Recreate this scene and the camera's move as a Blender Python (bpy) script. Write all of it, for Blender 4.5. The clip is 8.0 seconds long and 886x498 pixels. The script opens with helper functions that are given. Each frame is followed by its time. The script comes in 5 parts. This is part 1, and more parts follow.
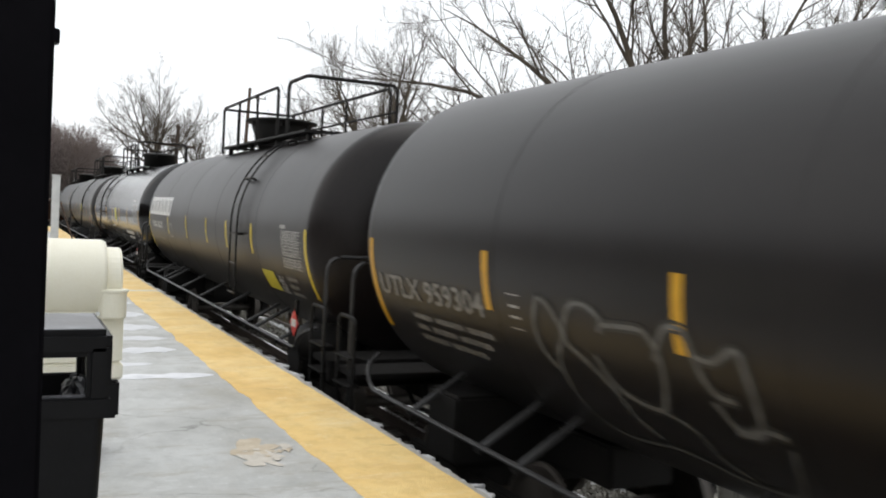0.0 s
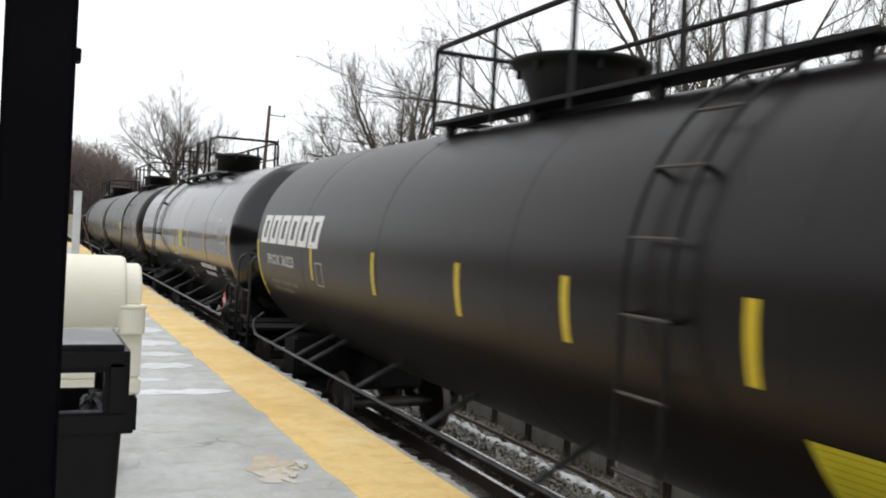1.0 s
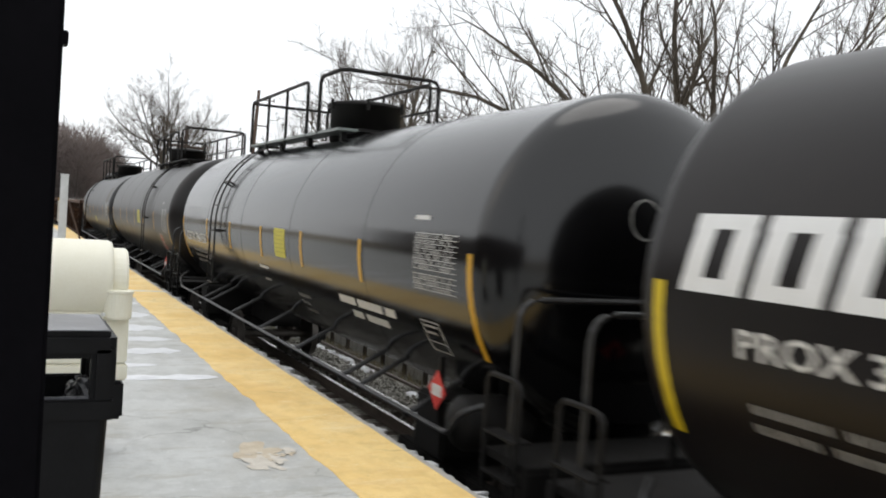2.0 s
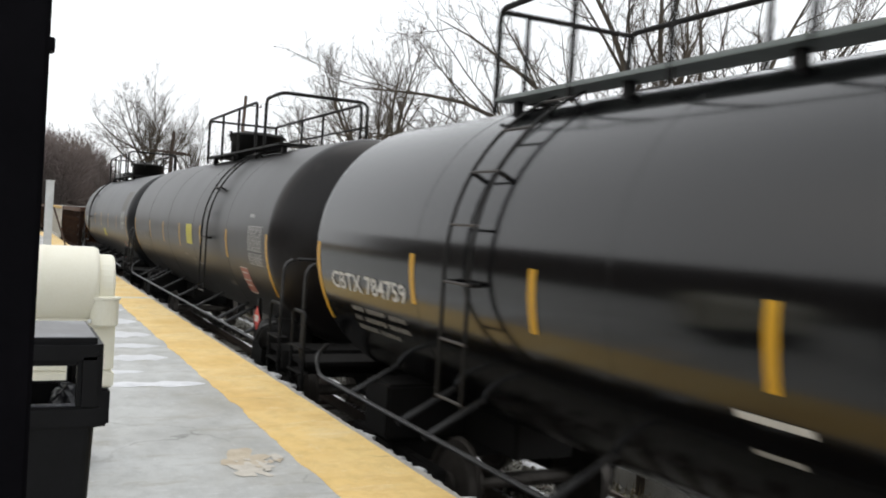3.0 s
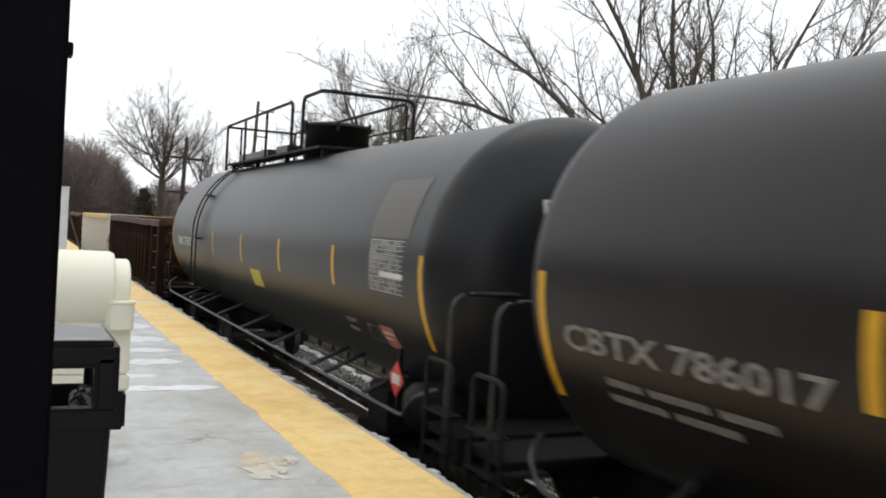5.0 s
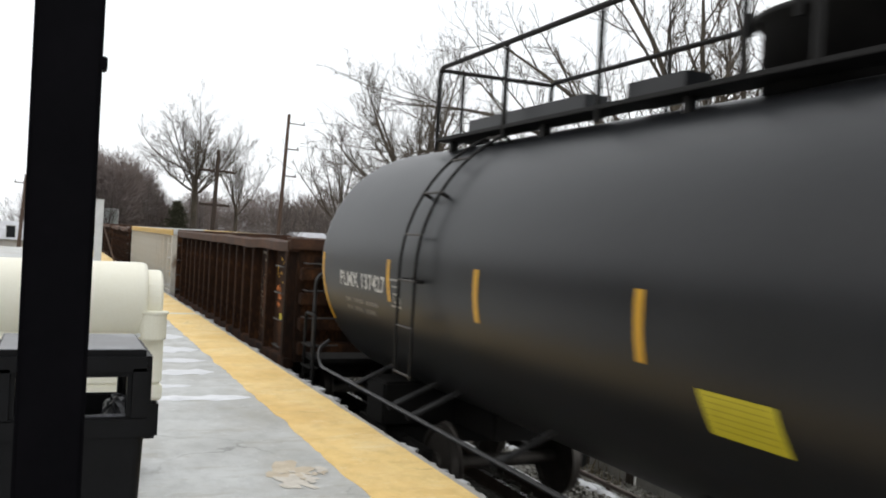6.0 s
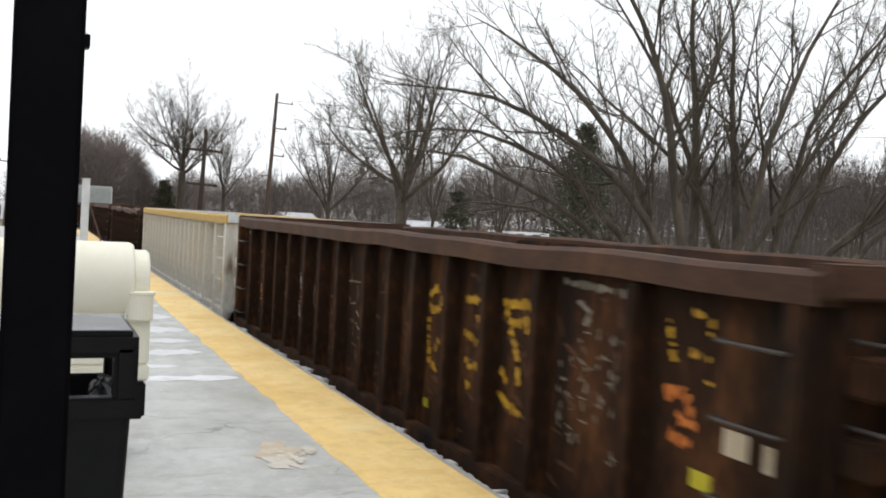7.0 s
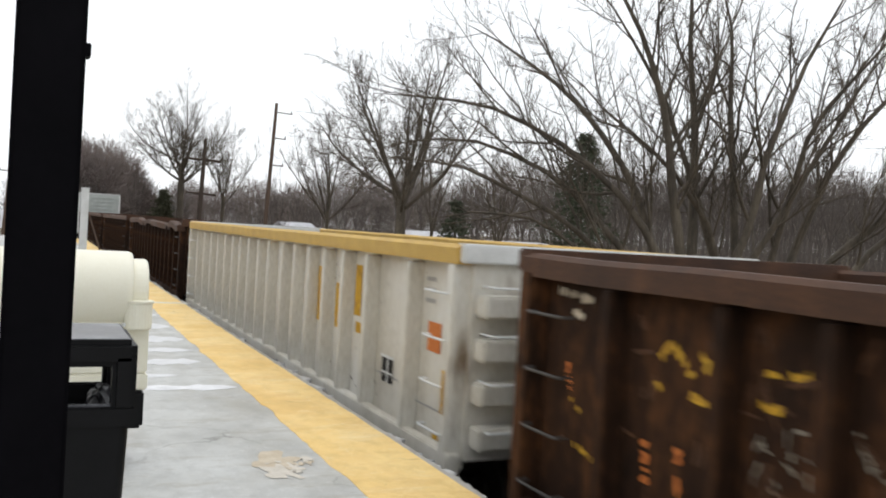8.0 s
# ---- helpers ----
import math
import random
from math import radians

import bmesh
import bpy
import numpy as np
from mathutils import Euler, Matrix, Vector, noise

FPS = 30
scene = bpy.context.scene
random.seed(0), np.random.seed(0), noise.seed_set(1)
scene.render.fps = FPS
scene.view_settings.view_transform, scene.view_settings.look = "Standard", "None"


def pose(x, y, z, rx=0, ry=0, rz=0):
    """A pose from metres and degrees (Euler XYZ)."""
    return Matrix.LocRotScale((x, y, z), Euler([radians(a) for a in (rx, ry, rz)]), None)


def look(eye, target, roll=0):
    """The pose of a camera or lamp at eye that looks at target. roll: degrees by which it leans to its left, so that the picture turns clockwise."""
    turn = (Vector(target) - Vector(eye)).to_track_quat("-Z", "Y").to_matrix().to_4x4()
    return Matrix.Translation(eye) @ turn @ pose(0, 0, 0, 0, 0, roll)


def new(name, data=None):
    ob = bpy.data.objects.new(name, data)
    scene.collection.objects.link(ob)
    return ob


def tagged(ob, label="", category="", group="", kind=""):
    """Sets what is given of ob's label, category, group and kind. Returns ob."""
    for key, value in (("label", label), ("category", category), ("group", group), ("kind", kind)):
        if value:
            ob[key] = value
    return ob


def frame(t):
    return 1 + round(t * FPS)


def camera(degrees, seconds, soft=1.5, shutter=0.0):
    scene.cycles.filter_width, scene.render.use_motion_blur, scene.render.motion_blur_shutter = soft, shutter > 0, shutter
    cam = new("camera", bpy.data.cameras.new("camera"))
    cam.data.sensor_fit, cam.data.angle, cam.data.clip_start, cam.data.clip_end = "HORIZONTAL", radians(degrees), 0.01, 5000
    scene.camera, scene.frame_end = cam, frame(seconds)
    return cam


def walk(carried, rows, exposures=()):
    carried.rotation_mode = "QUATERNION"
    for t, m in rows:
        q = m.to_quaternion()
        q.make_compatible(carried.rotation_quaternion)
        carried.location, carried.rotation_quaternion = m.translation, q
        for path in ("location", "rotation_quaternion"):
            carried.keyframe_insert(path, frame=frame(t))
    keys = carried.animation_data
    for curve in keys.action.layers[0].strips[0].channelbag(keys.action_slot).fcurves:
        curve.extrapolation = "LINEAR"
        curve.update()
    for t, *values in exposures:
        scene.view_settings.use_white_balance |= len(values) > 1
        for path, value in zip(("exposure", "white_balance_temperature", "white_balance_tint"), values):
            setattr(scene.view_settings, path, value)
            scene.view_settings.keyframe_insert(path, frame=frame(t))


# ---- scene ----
# The eye stands on a high station platform (z = 0); the track runs along +y.
TRACK_X, RAIL_Z = 4.82, -1.16
cam = camera(53.01, 8.0, soft=1.9, shutter=0.28)
ROWS = [(0, 0.001, 0.019, 1.725, -26.225, -2.019, 2.93), (0.5, 0.006, 0.02, 1.73, -25.233, -1.405, 3.001),
        (1, 0.004, 0.015, 1.726, -25.025, -0.958, 3.156),
        (1.2, 0.004, 0.018, 1.727, -25.02, -1.49, 3.25), (2.3, 0.006, 0.043, 1.733, -26.03, -1.86, 3.95), (2.5, 0.006, 0.045, 1.733, -26.058, -2.002, 4.0),
        (3, 0.003, 0.03, 1.733, -26.579, -1.348, 3.638), (3.5, 0.0, 0.04, 1.733, -25.659, -0.902, 3.91),
        (4, -0.002, 0.015, 1.726, -25.136, -0.987, 3.1),
        (4.2, -0.002, 0.015, 1.726, -24.48, -1.26, 3.1), (5.3, -0.005, 0.013, 1.723, -26.03, -1.1, 3.3), (5.5, -0.005, 0.012, 1.722, -24.751, -1.098, 3.33),
        (6, -0.004, -0.008, 1.719, -23.794, -0.526, 3.109), (6.5, -0.001, 0.01, 1.722, -23.935, -1.045, 3.37),
        (7, 0.002, 0.008, 1.722, -24.604, -1.747, 3.296), (7.5, 0.001, 0.012, 1.722, -24.732, -1.992, 3.298),
        (8, 0.0, 0.0, 1.72, -24.637, -1.104, 3.4)]
walk(cam, [(t, pose(x, y, z, 90 + p, 0, yaw) @ pose(0, 0, 0, 0, 0, r)) for t, x, y, z, yaw, p, r in ROWS])

# ---- light: a bright overcast winter sky ----
world = bpy.data.worlds.new("overcast_sky")
scene.world = world
world.use_nodes = True
wn, wl = world.node_tree.nodes, world.node_tree.links
wn.clear()
sky = wn.new("ShaderNodeTexSky")
sky.sky_type, sky.sun_disc = "NISHITA", False
sky.sun_elevation, sky.sun_rotation = radians(38), radians(-60)
sky.air_density, sky.dust_density, sky.ozone_density = 1.0, 4.0, 1.0
scale_sky = wn.new("ShaderNodeVectorMath")
scale_sky.operation = "SCALE"
scale_sky.inputs["Scale"].default_value = 0.06
cloud = wn.new("ShaderNodeMix")
cloud.data_type = "RGBA"
cloud.inputs[0].default_value = 0.88
cloud.inputs[7].default_value = (0.955, 0.977, 1.0, 1)
backg = wn.new("ShaderNodeBackground")
backg.inputs["Strength"].default_value = 1.3
wout = wn.new("ShaderNodeOutputWorld")
wl.new(sky.outputs[0], scale_sky.inputs[0])
wl.new(scale_sky.outputs[0], cloud.inputs[6])
wl.new(cloud.outputs[2], backg.inputs["Color"])
wl.new(backg.outputs[0], wout.inputs["Surface"])
sun = new("sun", bpy.data.lights.new("sun", "SUN"))
sun.data.energy, sun.data.angle, sun.data.color = 0.6, radians(40), (1.0, 0.97, 0.93)
sun.matrix_world = look((6, 4, 30), (0, 0, 0))


# ---- materials ----
def material(name, colors, scale=4.0, rough=(0.6, 0.85), bump=0.2, metal=0.0, fine=60.0, stretch=(1, 1, 1), stain=None, spec=0.5, dust=0.0):
    """Noise between colours at a coarse and a fine scale, with relief. stain: (colour, scale, amount)."""
    m = bpy.data.materials.new(name)
    m.use_nodes = True
    n, l = m.node_tree.nodes, m.node_tree.links
    b = n["Principled BSDF"]
    tc, mp = n.new("ShaderNodeTexCoord"), n.new("ShaderNodeMapping")
    mp.inputs["Scale"].default_value = stretch
    l.new(tc.outputs["Object"], mp.inputs[0])
    coarse, grain = n.new("ShaderNodeTexNoise"), n.new("ShaderNodeTexNoise")
    for t, s, d in ((coarse, scale, 6), (grain, fine, 3)):
        t.inputs["Scale"].default_value, t.inputs["Detail"].default_value = s, d
        l.new(mp.outputs[0], t.inputs["Vector"])
    mix = n.new("ShaderNodeMath")
    mix.operation = "MULTIPLY_ADD"
    mix.inputs[1].default_value, mix.inputs[2].default_value = 0.35, 0.0
    l.new(grain.outputs[0], mix.inputs[0])
    add = n.new("ShaderNodeMath")
    add.operation = "MULTIPLY_ADD"
    add.inputs[1].default_value = 0.65
    l.new(coarse.outputs[0], add.inputs[0])
    l.new(mix.outputs[0], add.inputs[2])
    ramp = n.new("ShaderNodeValToRGB")
    el = ramp.color_ramp.elements
    el[0].position, el[1].position = 0.32, 0.68
    el[0].color, el[1].color = (*colors[0], 1), (*colors[-1], 1)
    for i, c in enumerate(colors[1:-1]):
        el.new(0.32 + 0.36 * (i + 1) / (len(colors) - 1)).color = (*c, 1)
    l.new(add.outputs[0], ramp.inputs[0])
    col = ramp.outputs[0]
    if stain:
        sn, sr, sm = n.new("ShaderNodeTexNoise"), n.new("ShaderNodeMapRange"), n.new("ShaderNodeMix")
        sn.inputs["Scale"].default_value, sn.inputs["Detail"].default_value = stain[1], 8
        l.new(mp.outputs[0], sn.inputs["Vector"])
        sr.inputs[1].default_value, sr.inputs[2].default_value = 0.72 - stain[2], 0.82 - stain[2]
        l.new(sn.outputs[0], sr.inputs[0])
        sm.data_type = "RGBA"
        sm.inputs[7].default_value = (*stain[0], 1)
        l.new(sr.outputs[0], sm.inputs[0])
        l.new(col, sm.inputs[6])
        col = sm.outputs[2]
    l.new(col, b.inputs["Base Color"])
    rr = n.new("ShaderNodeMapRange")
    rr.inputs[3].default_value, rr.inputs[4].default_value = rough
    l.new(add.outputs[0], rr.inputs[0])
    l.new(rr.outputs[0], b.inputs["Roughness"])
    b.inputs["Metallic"].default_value = metal
    b.inputs["Specular IOR Level"].default_value = spec
    b.inputs["Sheen Weight"].default_value, b.inputs["Sheen Roughness"].default_value = dust, 0.45
    if bump:
        bp = n.new("ShaderNodeBump")
        bp.inputs["Strength"].default_value, bp.inputs["Distance"].default_value = bump, 0.01
        l.new(add.outputs[0], bp.inputs["Height"])
        l.new(bp.outputs[0], b.inputs["Normal"])
    return m


def paving(name, base, dirt, tint, crack):
    """Weathered slab: cloudy tone, brown dirt, pale blooms, speckle and thin branching cracks."""
    m = bpy.data.materials.new(name)
    m.use_nodes = True
    n, l = m.node_tree.nodes, m.node_tree.links
    b = n["Principled BSDF"]
    tc = n.new("ShaderNodeTexCoord")

    def tex(scale, detail, lo, hi, stretch=(1, 1, 1), rough=0.55):
        mp, t, r = n.new("ShaderNodeMapping"), n.new("ShaderNodeTexNoise"), n.new("ShaderNodeMapRange")
        mp.inputs["Scale"].default_value = stretch
        t.inputs["Scale"].default_value, t.inputs["Detail"].default_value, t.inputs["Roughness"].default_value = scale, detail, rough
        r.inputs[1].default_value, r.inputs[2].default_value = lo, hi
        l.new(tc.outputs["Object"], mp.inputs[0])
        l.new(mp.outputs[0], t.inputs["Vector"])
        l.new(t.outputs[0], r.inputs[0])
        return r.outputs[0]

    def over(below, colour, fac, amount=1.0):
        x, k = n.new("ShaderNodeMix"), n.new("ShaderNodeMath")
        x.data_type = "RGBA"
        k.operation = "MULTIPLY"
        k.inputs[1].default_value = amount
        l.new(fac, k.inputs[0])
        l.new(k.outputs[0], x.inputs[0])
        if isinstance(below, tuple):
            x.inputs[6].default_value = (*below, 1)
        else:
            l.new(below, x.inputs[6])
        x.inputs[7].default_value = (*colour, 1)
        return x.outputs[2]

    cloudy = tex(0.9, 8, 0.35, 0.65)
    col = over(base[0], base[1], cloudy)
    col = over(col, dirt, tex(0.7, 9, 0.50, 0.70, (1, 0.55, 1), 0.65), 0.75)
    col = over(col, tint, tex(1.6, 8, 0.56, 0.72, (0.6, 1.3, 1), 0.65), 0.8)
    col = over(col, (base[0][0] * 0.35, base[0][1] * 0.33, base[0][2] * 0.3), tex(26, 4, 0.68, 0.76), 0.6)
    col = over(col, tuple(0.72 * v for v in base[0]), tex(5.5, 8, 0.46, 0.68, (1, 0.7, 1), 0.7), 0.55)
    col = over(col, tint, tex(11, 6, 0.60, 0.70, (1, 1, 1), 0.7), 0.6)
    col = over(col, dirt, tex(2.3, 9, 0.54, 0.60, (0.5, 1.6, 1), 0.75), 0.45)
    grain = tex(90, 3, 0.3, 0.7)
    col = over(col, (base[0][0] * 0.8, base[0][1] * 0.8, base[0][2] * 0.8), grain, 0.35)
    warp, vor, cr = n.new("ShaderNodeTexNoise"), n.new("ShaderNodeTexVoronoi"), n.new("ShaderNodeMapRange")
    wm = n.new("ShaderNodeVectorMath")
    wm.operation = "MULTIPLY_ADD"
    wm.inputs[1].default_value = (0.5, 0.5, 0.5)
    warp.inputs["Scale"].default_value, warp.inputs["Detail"].default_value = 2.2, 6
    l.new(tc.outputs["Object"], warp.inputs["Vector"])
    l.new(warp.outputs["Color"], wm.inputs[0])
    l.new(tc.outputs["Object"], wm.inputs[2])
    vor.feature = "DISTANCE_TO_EDGE"
    vor.inputs["Scale"].default_value = crack
    l.new(wm.outputs[0], vor.inputs["Vector"])
    cr.inputs[1].default_value, cr.inputs[2].default_value = 0.007, 0.002
    l.new(vor.outputs["Distance"], cr.inputs[0])
    gate = n.new("ShaderNodeMath")
    gate.operation = "MULTIPLY"
    l.new(cr.outputs[0], gate.inputs[0])
    l.new(tex(0.8, 3, 0.48, 0.62), gate.inputs[1])
    col = over(col, (base[0][0] * 0.3, base[0][1] * 0.29, base[0][2] * 0.27), gate.outputs[0], 0.5)
    l.new(col, b.inputs["Base Color"])
    rr = n.new("ShaderNodeMapRange")
    rr.inputs[3].default_value, rr.inputs[4].default_value = 0.75, 0.5
    l.new(cloudy, rr.inputs[0])
    l.new(rr.outputs[0], b.inputs["Roughness"])
    bp = n.new("ShaderNodeBump")
    bp.inputs["Strength"].default_value, bp.inputs["Distance"].default_value = 0.3, 0.006
    l.new(grain, bp.inputs["Height"])
    l.new(bp.outputs[0], b.inputs["Normal"])
    return m


M_CONCRETE = paving("worn_concrete", ((0.465, 0.47, 0.455), (0.60, 0.61, 0.595)), (0.34, 0.31, 0.25), (0.76, 0.77, 0.77), 0.5)
M_LIP = paving("chipped_concrete_lip", ((0.36, 0.34, 0.31), (0.46, 0.44, 0.41)), (0.25, 0.22, 0.18), (0.55, 0.54, 0.52), 1.5)
M_YELLOW_PAVE = paving("yellow_edge_paint", ((0.84, 0.57, 0.20), (0.92, 0.69, 0.30)), (0.70, 0.44, 0.15), (0.93, 0.79, 0.50), 0.6)
# Near-black: the shade under the platform edge is put into this colour.
M_FASCIA = material("shade_painted_fascia", [(0.02, 0.017, 0.015), (0.05, 0.04, 0.035)], 3, (0.7, 0.9))
M_ICE = material("dirty_ice", [(0.3, 0.3, 0.295), (0.58, 0.59, 0.6)], 8, (0.3, 0.6), 0.4)
M_BALLAST = material("ballast", [(0.06, 0.058, 0.05), (0.18, 0.172, 0.148), (0.4, 0.385, 0.35)], 14, (0.8, 0.95), 1.0, fine=30, stain=((0.12, 0.12, 0.06), 1.5, 0.1))
M_GROUND = material("winter_grass", [(0.10, 0.08, 0.05), (0.2, 0.155, 0.09), (0.26, 0.2, 0.12)], 0.35, (0.85, 0.95), 0.5, fine=6)
M_SNOW = material("old_snow", [(0.6, 0.61, 0.63), (0.85, 0.86, 0.88)], 6, (0.5, 0.8), 0.5)
M_RAIL = material("worn_rail", [(0.06, 0.045, 0.035), (0.14, 0.11, 0.09)], 5, (0.35, 0.6), 0.1, metal=0.6)
M_RAILTOP = material("polished_rail_head", [(0.5, 0.49, 0.48), (0.6, 0.6, 0.6)], 9, (0.2, 0.35), 0.02, metal=1.0)
M_TIE = material("creosoted_timber", [(0.03, 0.022, 0.017), (0.08, 0.06, 0.045)], 4, (0.8, 0.95), 0.5, stretch=(0.3, 1, 1))
M_BLACK_POST = material("black_painted_steel", [(0.0018, 0.0017, 0.0026), (0.004, 0.0036, 0.005)], 6, (0.45, 0.6), 0.05, spec=0.04)
M_BIN = material("black_plastic", [(0.003, 0.003, 0.0035), (0.006, 0.006, 0.007)], 12, (0.4, 0.6), 0.08, spec=0.18)
# Liner grey; on the black hood top it paints in the sky's sheen.
M_BIN_TOP = material("grey_sheen_plastic", [(0.02, 0.02, 0.024), (0.08, 0.08, 0.09), (0.2, 0.2, 0.22)], 6, (0.25, 0.45), 0.15)
M_DRUM = material("yellowed_white_plastic", [(0.80, 0.77, 0.63), (0.86, 0.84, 0.72)], 3, (0.35, 0.5), 0.04)
M_WHITE = material("weathered_white_paint", [(0.55, 0.56, 0.55), (0.75, 0.76, 0.75)], 4, (0.5, 0.7), 0.1)
M_TANK = {
    "matte": material("matte_black_tank_paint", [(0.0058, 0.0048, 0.0047), (0.009, 0.0074, 0.0073), (0.0135, 0.011, 0.0107)], 0.9, (0.3, 0.4), 0.03, fine=30, stretch=(1, 1, 0.4), stain=((0.018, 0.0155, 0.014), 1.6, 0.03), spec=0.32, dust=0.01),
    "brown": material("dusty_black_tank_paint", [(0.0058, 0.0042, 0.0042), (0.0088, 0.0066, 0.0064), (0.013, 0.0098, 0.0092)], 0.8, (0.3, 0.4), 0.03, fine=28, stretch=(1, 1, 0.35), stain=((0.02, 0.016, 0.0145), 1.3, 0.04), spec=0.25, dust=0.01),
    "gloss": material("glossy_black_tank_paint", [(0.0015, 0.0015, 0.0018), (0.003, 0.003, 0.0034)], 0.8, (0.1, 0.2), 0.015, fine=20, stretch=(1, 1, 0.4), spec=0.6),
    "grey": material("dark_grey_tank_paint", [(0.0092, 0.0099, 0.0115), (0.0128, 0.0137, 0.0156), (0.0165, 0.0175, 0.0196)], 0.9, (0.3, 0.4), 0.03, fine=30, stretch=(1, 1, 0.4), spec=0.29, dust=0.01)}
M_GEAR = material("grimy_black_running_gear", [(0.004, 0.0036, 0.0034), (0.010, 0.009, 0.008)], 6, (0.5, 0.75), 0.3, spec=0.25)
M_RAILING = material("glossy_black_pipe", [(0.012, 0.012, 0.013), (0.04, 0.039, 0.038)], 7, (0.25, 0.45), 0.1)
# Grey-green plank steel; the sky's reflection is put into its pale tone.
M_PLANK = material("sky_paled_grey_green_steel", [(0.12, 0.14, 0.132), (0.24, 0.265, 0.25)], 5, (0.35, 0.55), 0.1)
M_WHEEL = material("wheel_steel", [(0.05, 0.043, 0.038), (0.11, 0.1, 0.09)], 7, (0.4, 0.6), 0.15, metal=0.7)
M_TAPE = material("yellow_reflective_tape", [(0.52, 0.27, 0.008), (0.62, 0.34, 0.015)], 12, (0.3, 0.5), 0.0)
M_PLACARD = material("yellow_sign_vinyl", [(0.50, 0.44, 0.02), (0.60, 0.53, 0.04)], 10, (0.4, 0.5), 0.0)
M_LETTER = material("faded_white_lettering", [(0.5, 0.49, 0.46), (0.68, 0.67, 0.64)], 14, (0.5, 0.7), 0.0)
M_LOGO = material("white_logo_paint", [(0.72, 0.72, 0.70), (0.8, 0.8, 0.79)], 6, (0.4, 0.6), 0.0)
M_GREY_TEXT = material("grey_stencil", [(0.26, 0.255, 0.24), (0.42, 0.41, 0.39)], 14, (0.5, 0.7), 0.0)
M_RED = material("red_placard", [(0.55, 0.03, 0.03), (0.66, 0.06, 0.05)], 10, (0.4, 0.5), 0.0)
M_FADED_RED = material("faded_red_label", [(0.3, 0.1, 0.08), (0.42, 0.17, 0.14)], 12, (0.5, 0.6), 0.0)
M_PATCH = material("taupe_paint_patch", [(0.085, 0.076, 0.066), (0.105, 0.094, 0.082)], 3, (0.45, 0.6), 0.02)
M_GRAFFITI = material("silver_graffiti_paint", [(0.05, 0.05, 0.049), (0.16, 0.16, 0.155)], 9, (0.4, 0.6), 0.0)
M_OVERSPRAY = material("grey_overspray", [(0.01, 0.0095, 0.009), (0.035, 0.034, 0.033)], 14, (0.45, 0.6), 0.0)
M_RUST = material("rusted_gondola_steel", [(0.011, 0.0068, 0.005), (0.034, 0.0165, 0.0092), (0.125, 0.053, 0.021)], 2.6, (0.75, 0.95), 0.4, fine=22, stretch=(1, 1, 0.35), stain=((0.012, 0.009, 0.0075), 1.4, 0.14), spec=0.15)
M_RUST_TOP = material("rusted_top_chord", [(0.03, 0.013, 0.007), (0.062, 0.027, 0.013), (0.115, 0.05, 0.022)], 2.5, (0.7, 0.9), 0.25, fine=40)
M_PALE = material("dirty_pale_grey_paint", [(0.46, 0.43, 0.36), (0.62, 0.595, 0.53), (0.72, 0.71, 0.67)], 1.5, (0.55, 0.8), 0.15, fine=34, stretch=(1, 1, 0.3), stain=((0.20, 0.145, 0.095), 2.2, 0.09))
M_CHORD_YELLOW = material("faded_yellow_chord", [(0.46, 0.28, 0.06), (0.6, 0.40, 0.1)], 3, (0.5, 0.75), 0.15)
M_BARK = material("grey_bark", [(0.036, 0.03, 0.023), (0.08, 0.066, 0.05), (0.14, 0.118, 0.088)], 2.5, (0.85, 0.95), 0.5, fine=18, stretch=(1, 1, 0.25))
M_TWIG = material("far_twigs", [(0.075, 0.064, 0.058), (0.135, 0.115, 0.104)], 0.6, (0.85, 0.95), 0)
# Paler than the nearer twigs: distance haze is put into the colour.
M_HAZE_TWIG = material("haze_paled_brown_twigs", [(0.15, 0.122, 0.112), (0.25, 0.21, 0.194)], 0.35, (0.85, 0.95), 0)
M_PINE = material("pine_needles", [(0.03, 0.038, 0.02), (0.06, 0.075, 0.04)], 2, (0.7, 0.9), 0)
M_BUSH = material("dull_evergreen", [(0.03, 0.03, 0.015), (0.06, 0.06, 0.028)], 2, (0.7, 0.9), 0)
M_POLE = material("weathered_pole_wood", [(0.07, 0.046, 0.034), (0.13, 0.088, 0.066)], 2, (0.8, 0.95), 0.3, stretch=(1, 1, 0.1))
M_POLE_DARK = material("dark_pole_wood", [(0.035, 0.024, 0.018), (0.07, 0.05, 0.038)], 2, (0.8, 0.95), 0.3, stretch=(1, 1, 0.1))
M_HOUSE = material("pale_siding", [(0.5, 0.49, 0.46), (0.66, 0.65, 0.62)], 1.5, (0.6, 0.8), 0.1)
M_ROOF = material("snowy_roof", [(0.35, 0.35, 0.37), (0.62, 0.63, 0.66)], 1.2, (0.6, 0.8), 0.1)
M_GLASS_DARK = material("dark_window", [(0.02, 0.022, 0.025), (0.03, 0.032, 0.036)], 2, (0.08, 0.15), 0)
M_METAL_PANEL = material("grey_green_slats", [(0.38, 0.41, 0.39), (0.5, 0.53, 0.51)], 3, (0.4, 0.6), 0.1)


# ---- mesh helpers ----
def finish(name, bm, mat, smooth=False):
    me = bpy.data.meshes.new(name)
    bm.to_mesh(me)
    bm.free()
    me.materials.append(mat)
    if smooth:
        me.polygons.foreach_set("use_smooth", [True] * len(me.polygons))
    return me


def part(name, bm, mat, parent, label="", smooth=False):
    ob = new(name, bm if isinstance(bm, bpy.types.Mesh) else finish(name, bm, mat, smooth))
    ob.parent = parent
    if label:
        ob["label"] = label
    return ob


def thing(name, loc, label, category, group="", kind=""):
    ob = new(name)
    ob.location = loc
    return tagged(ob, label, category, group, kind)


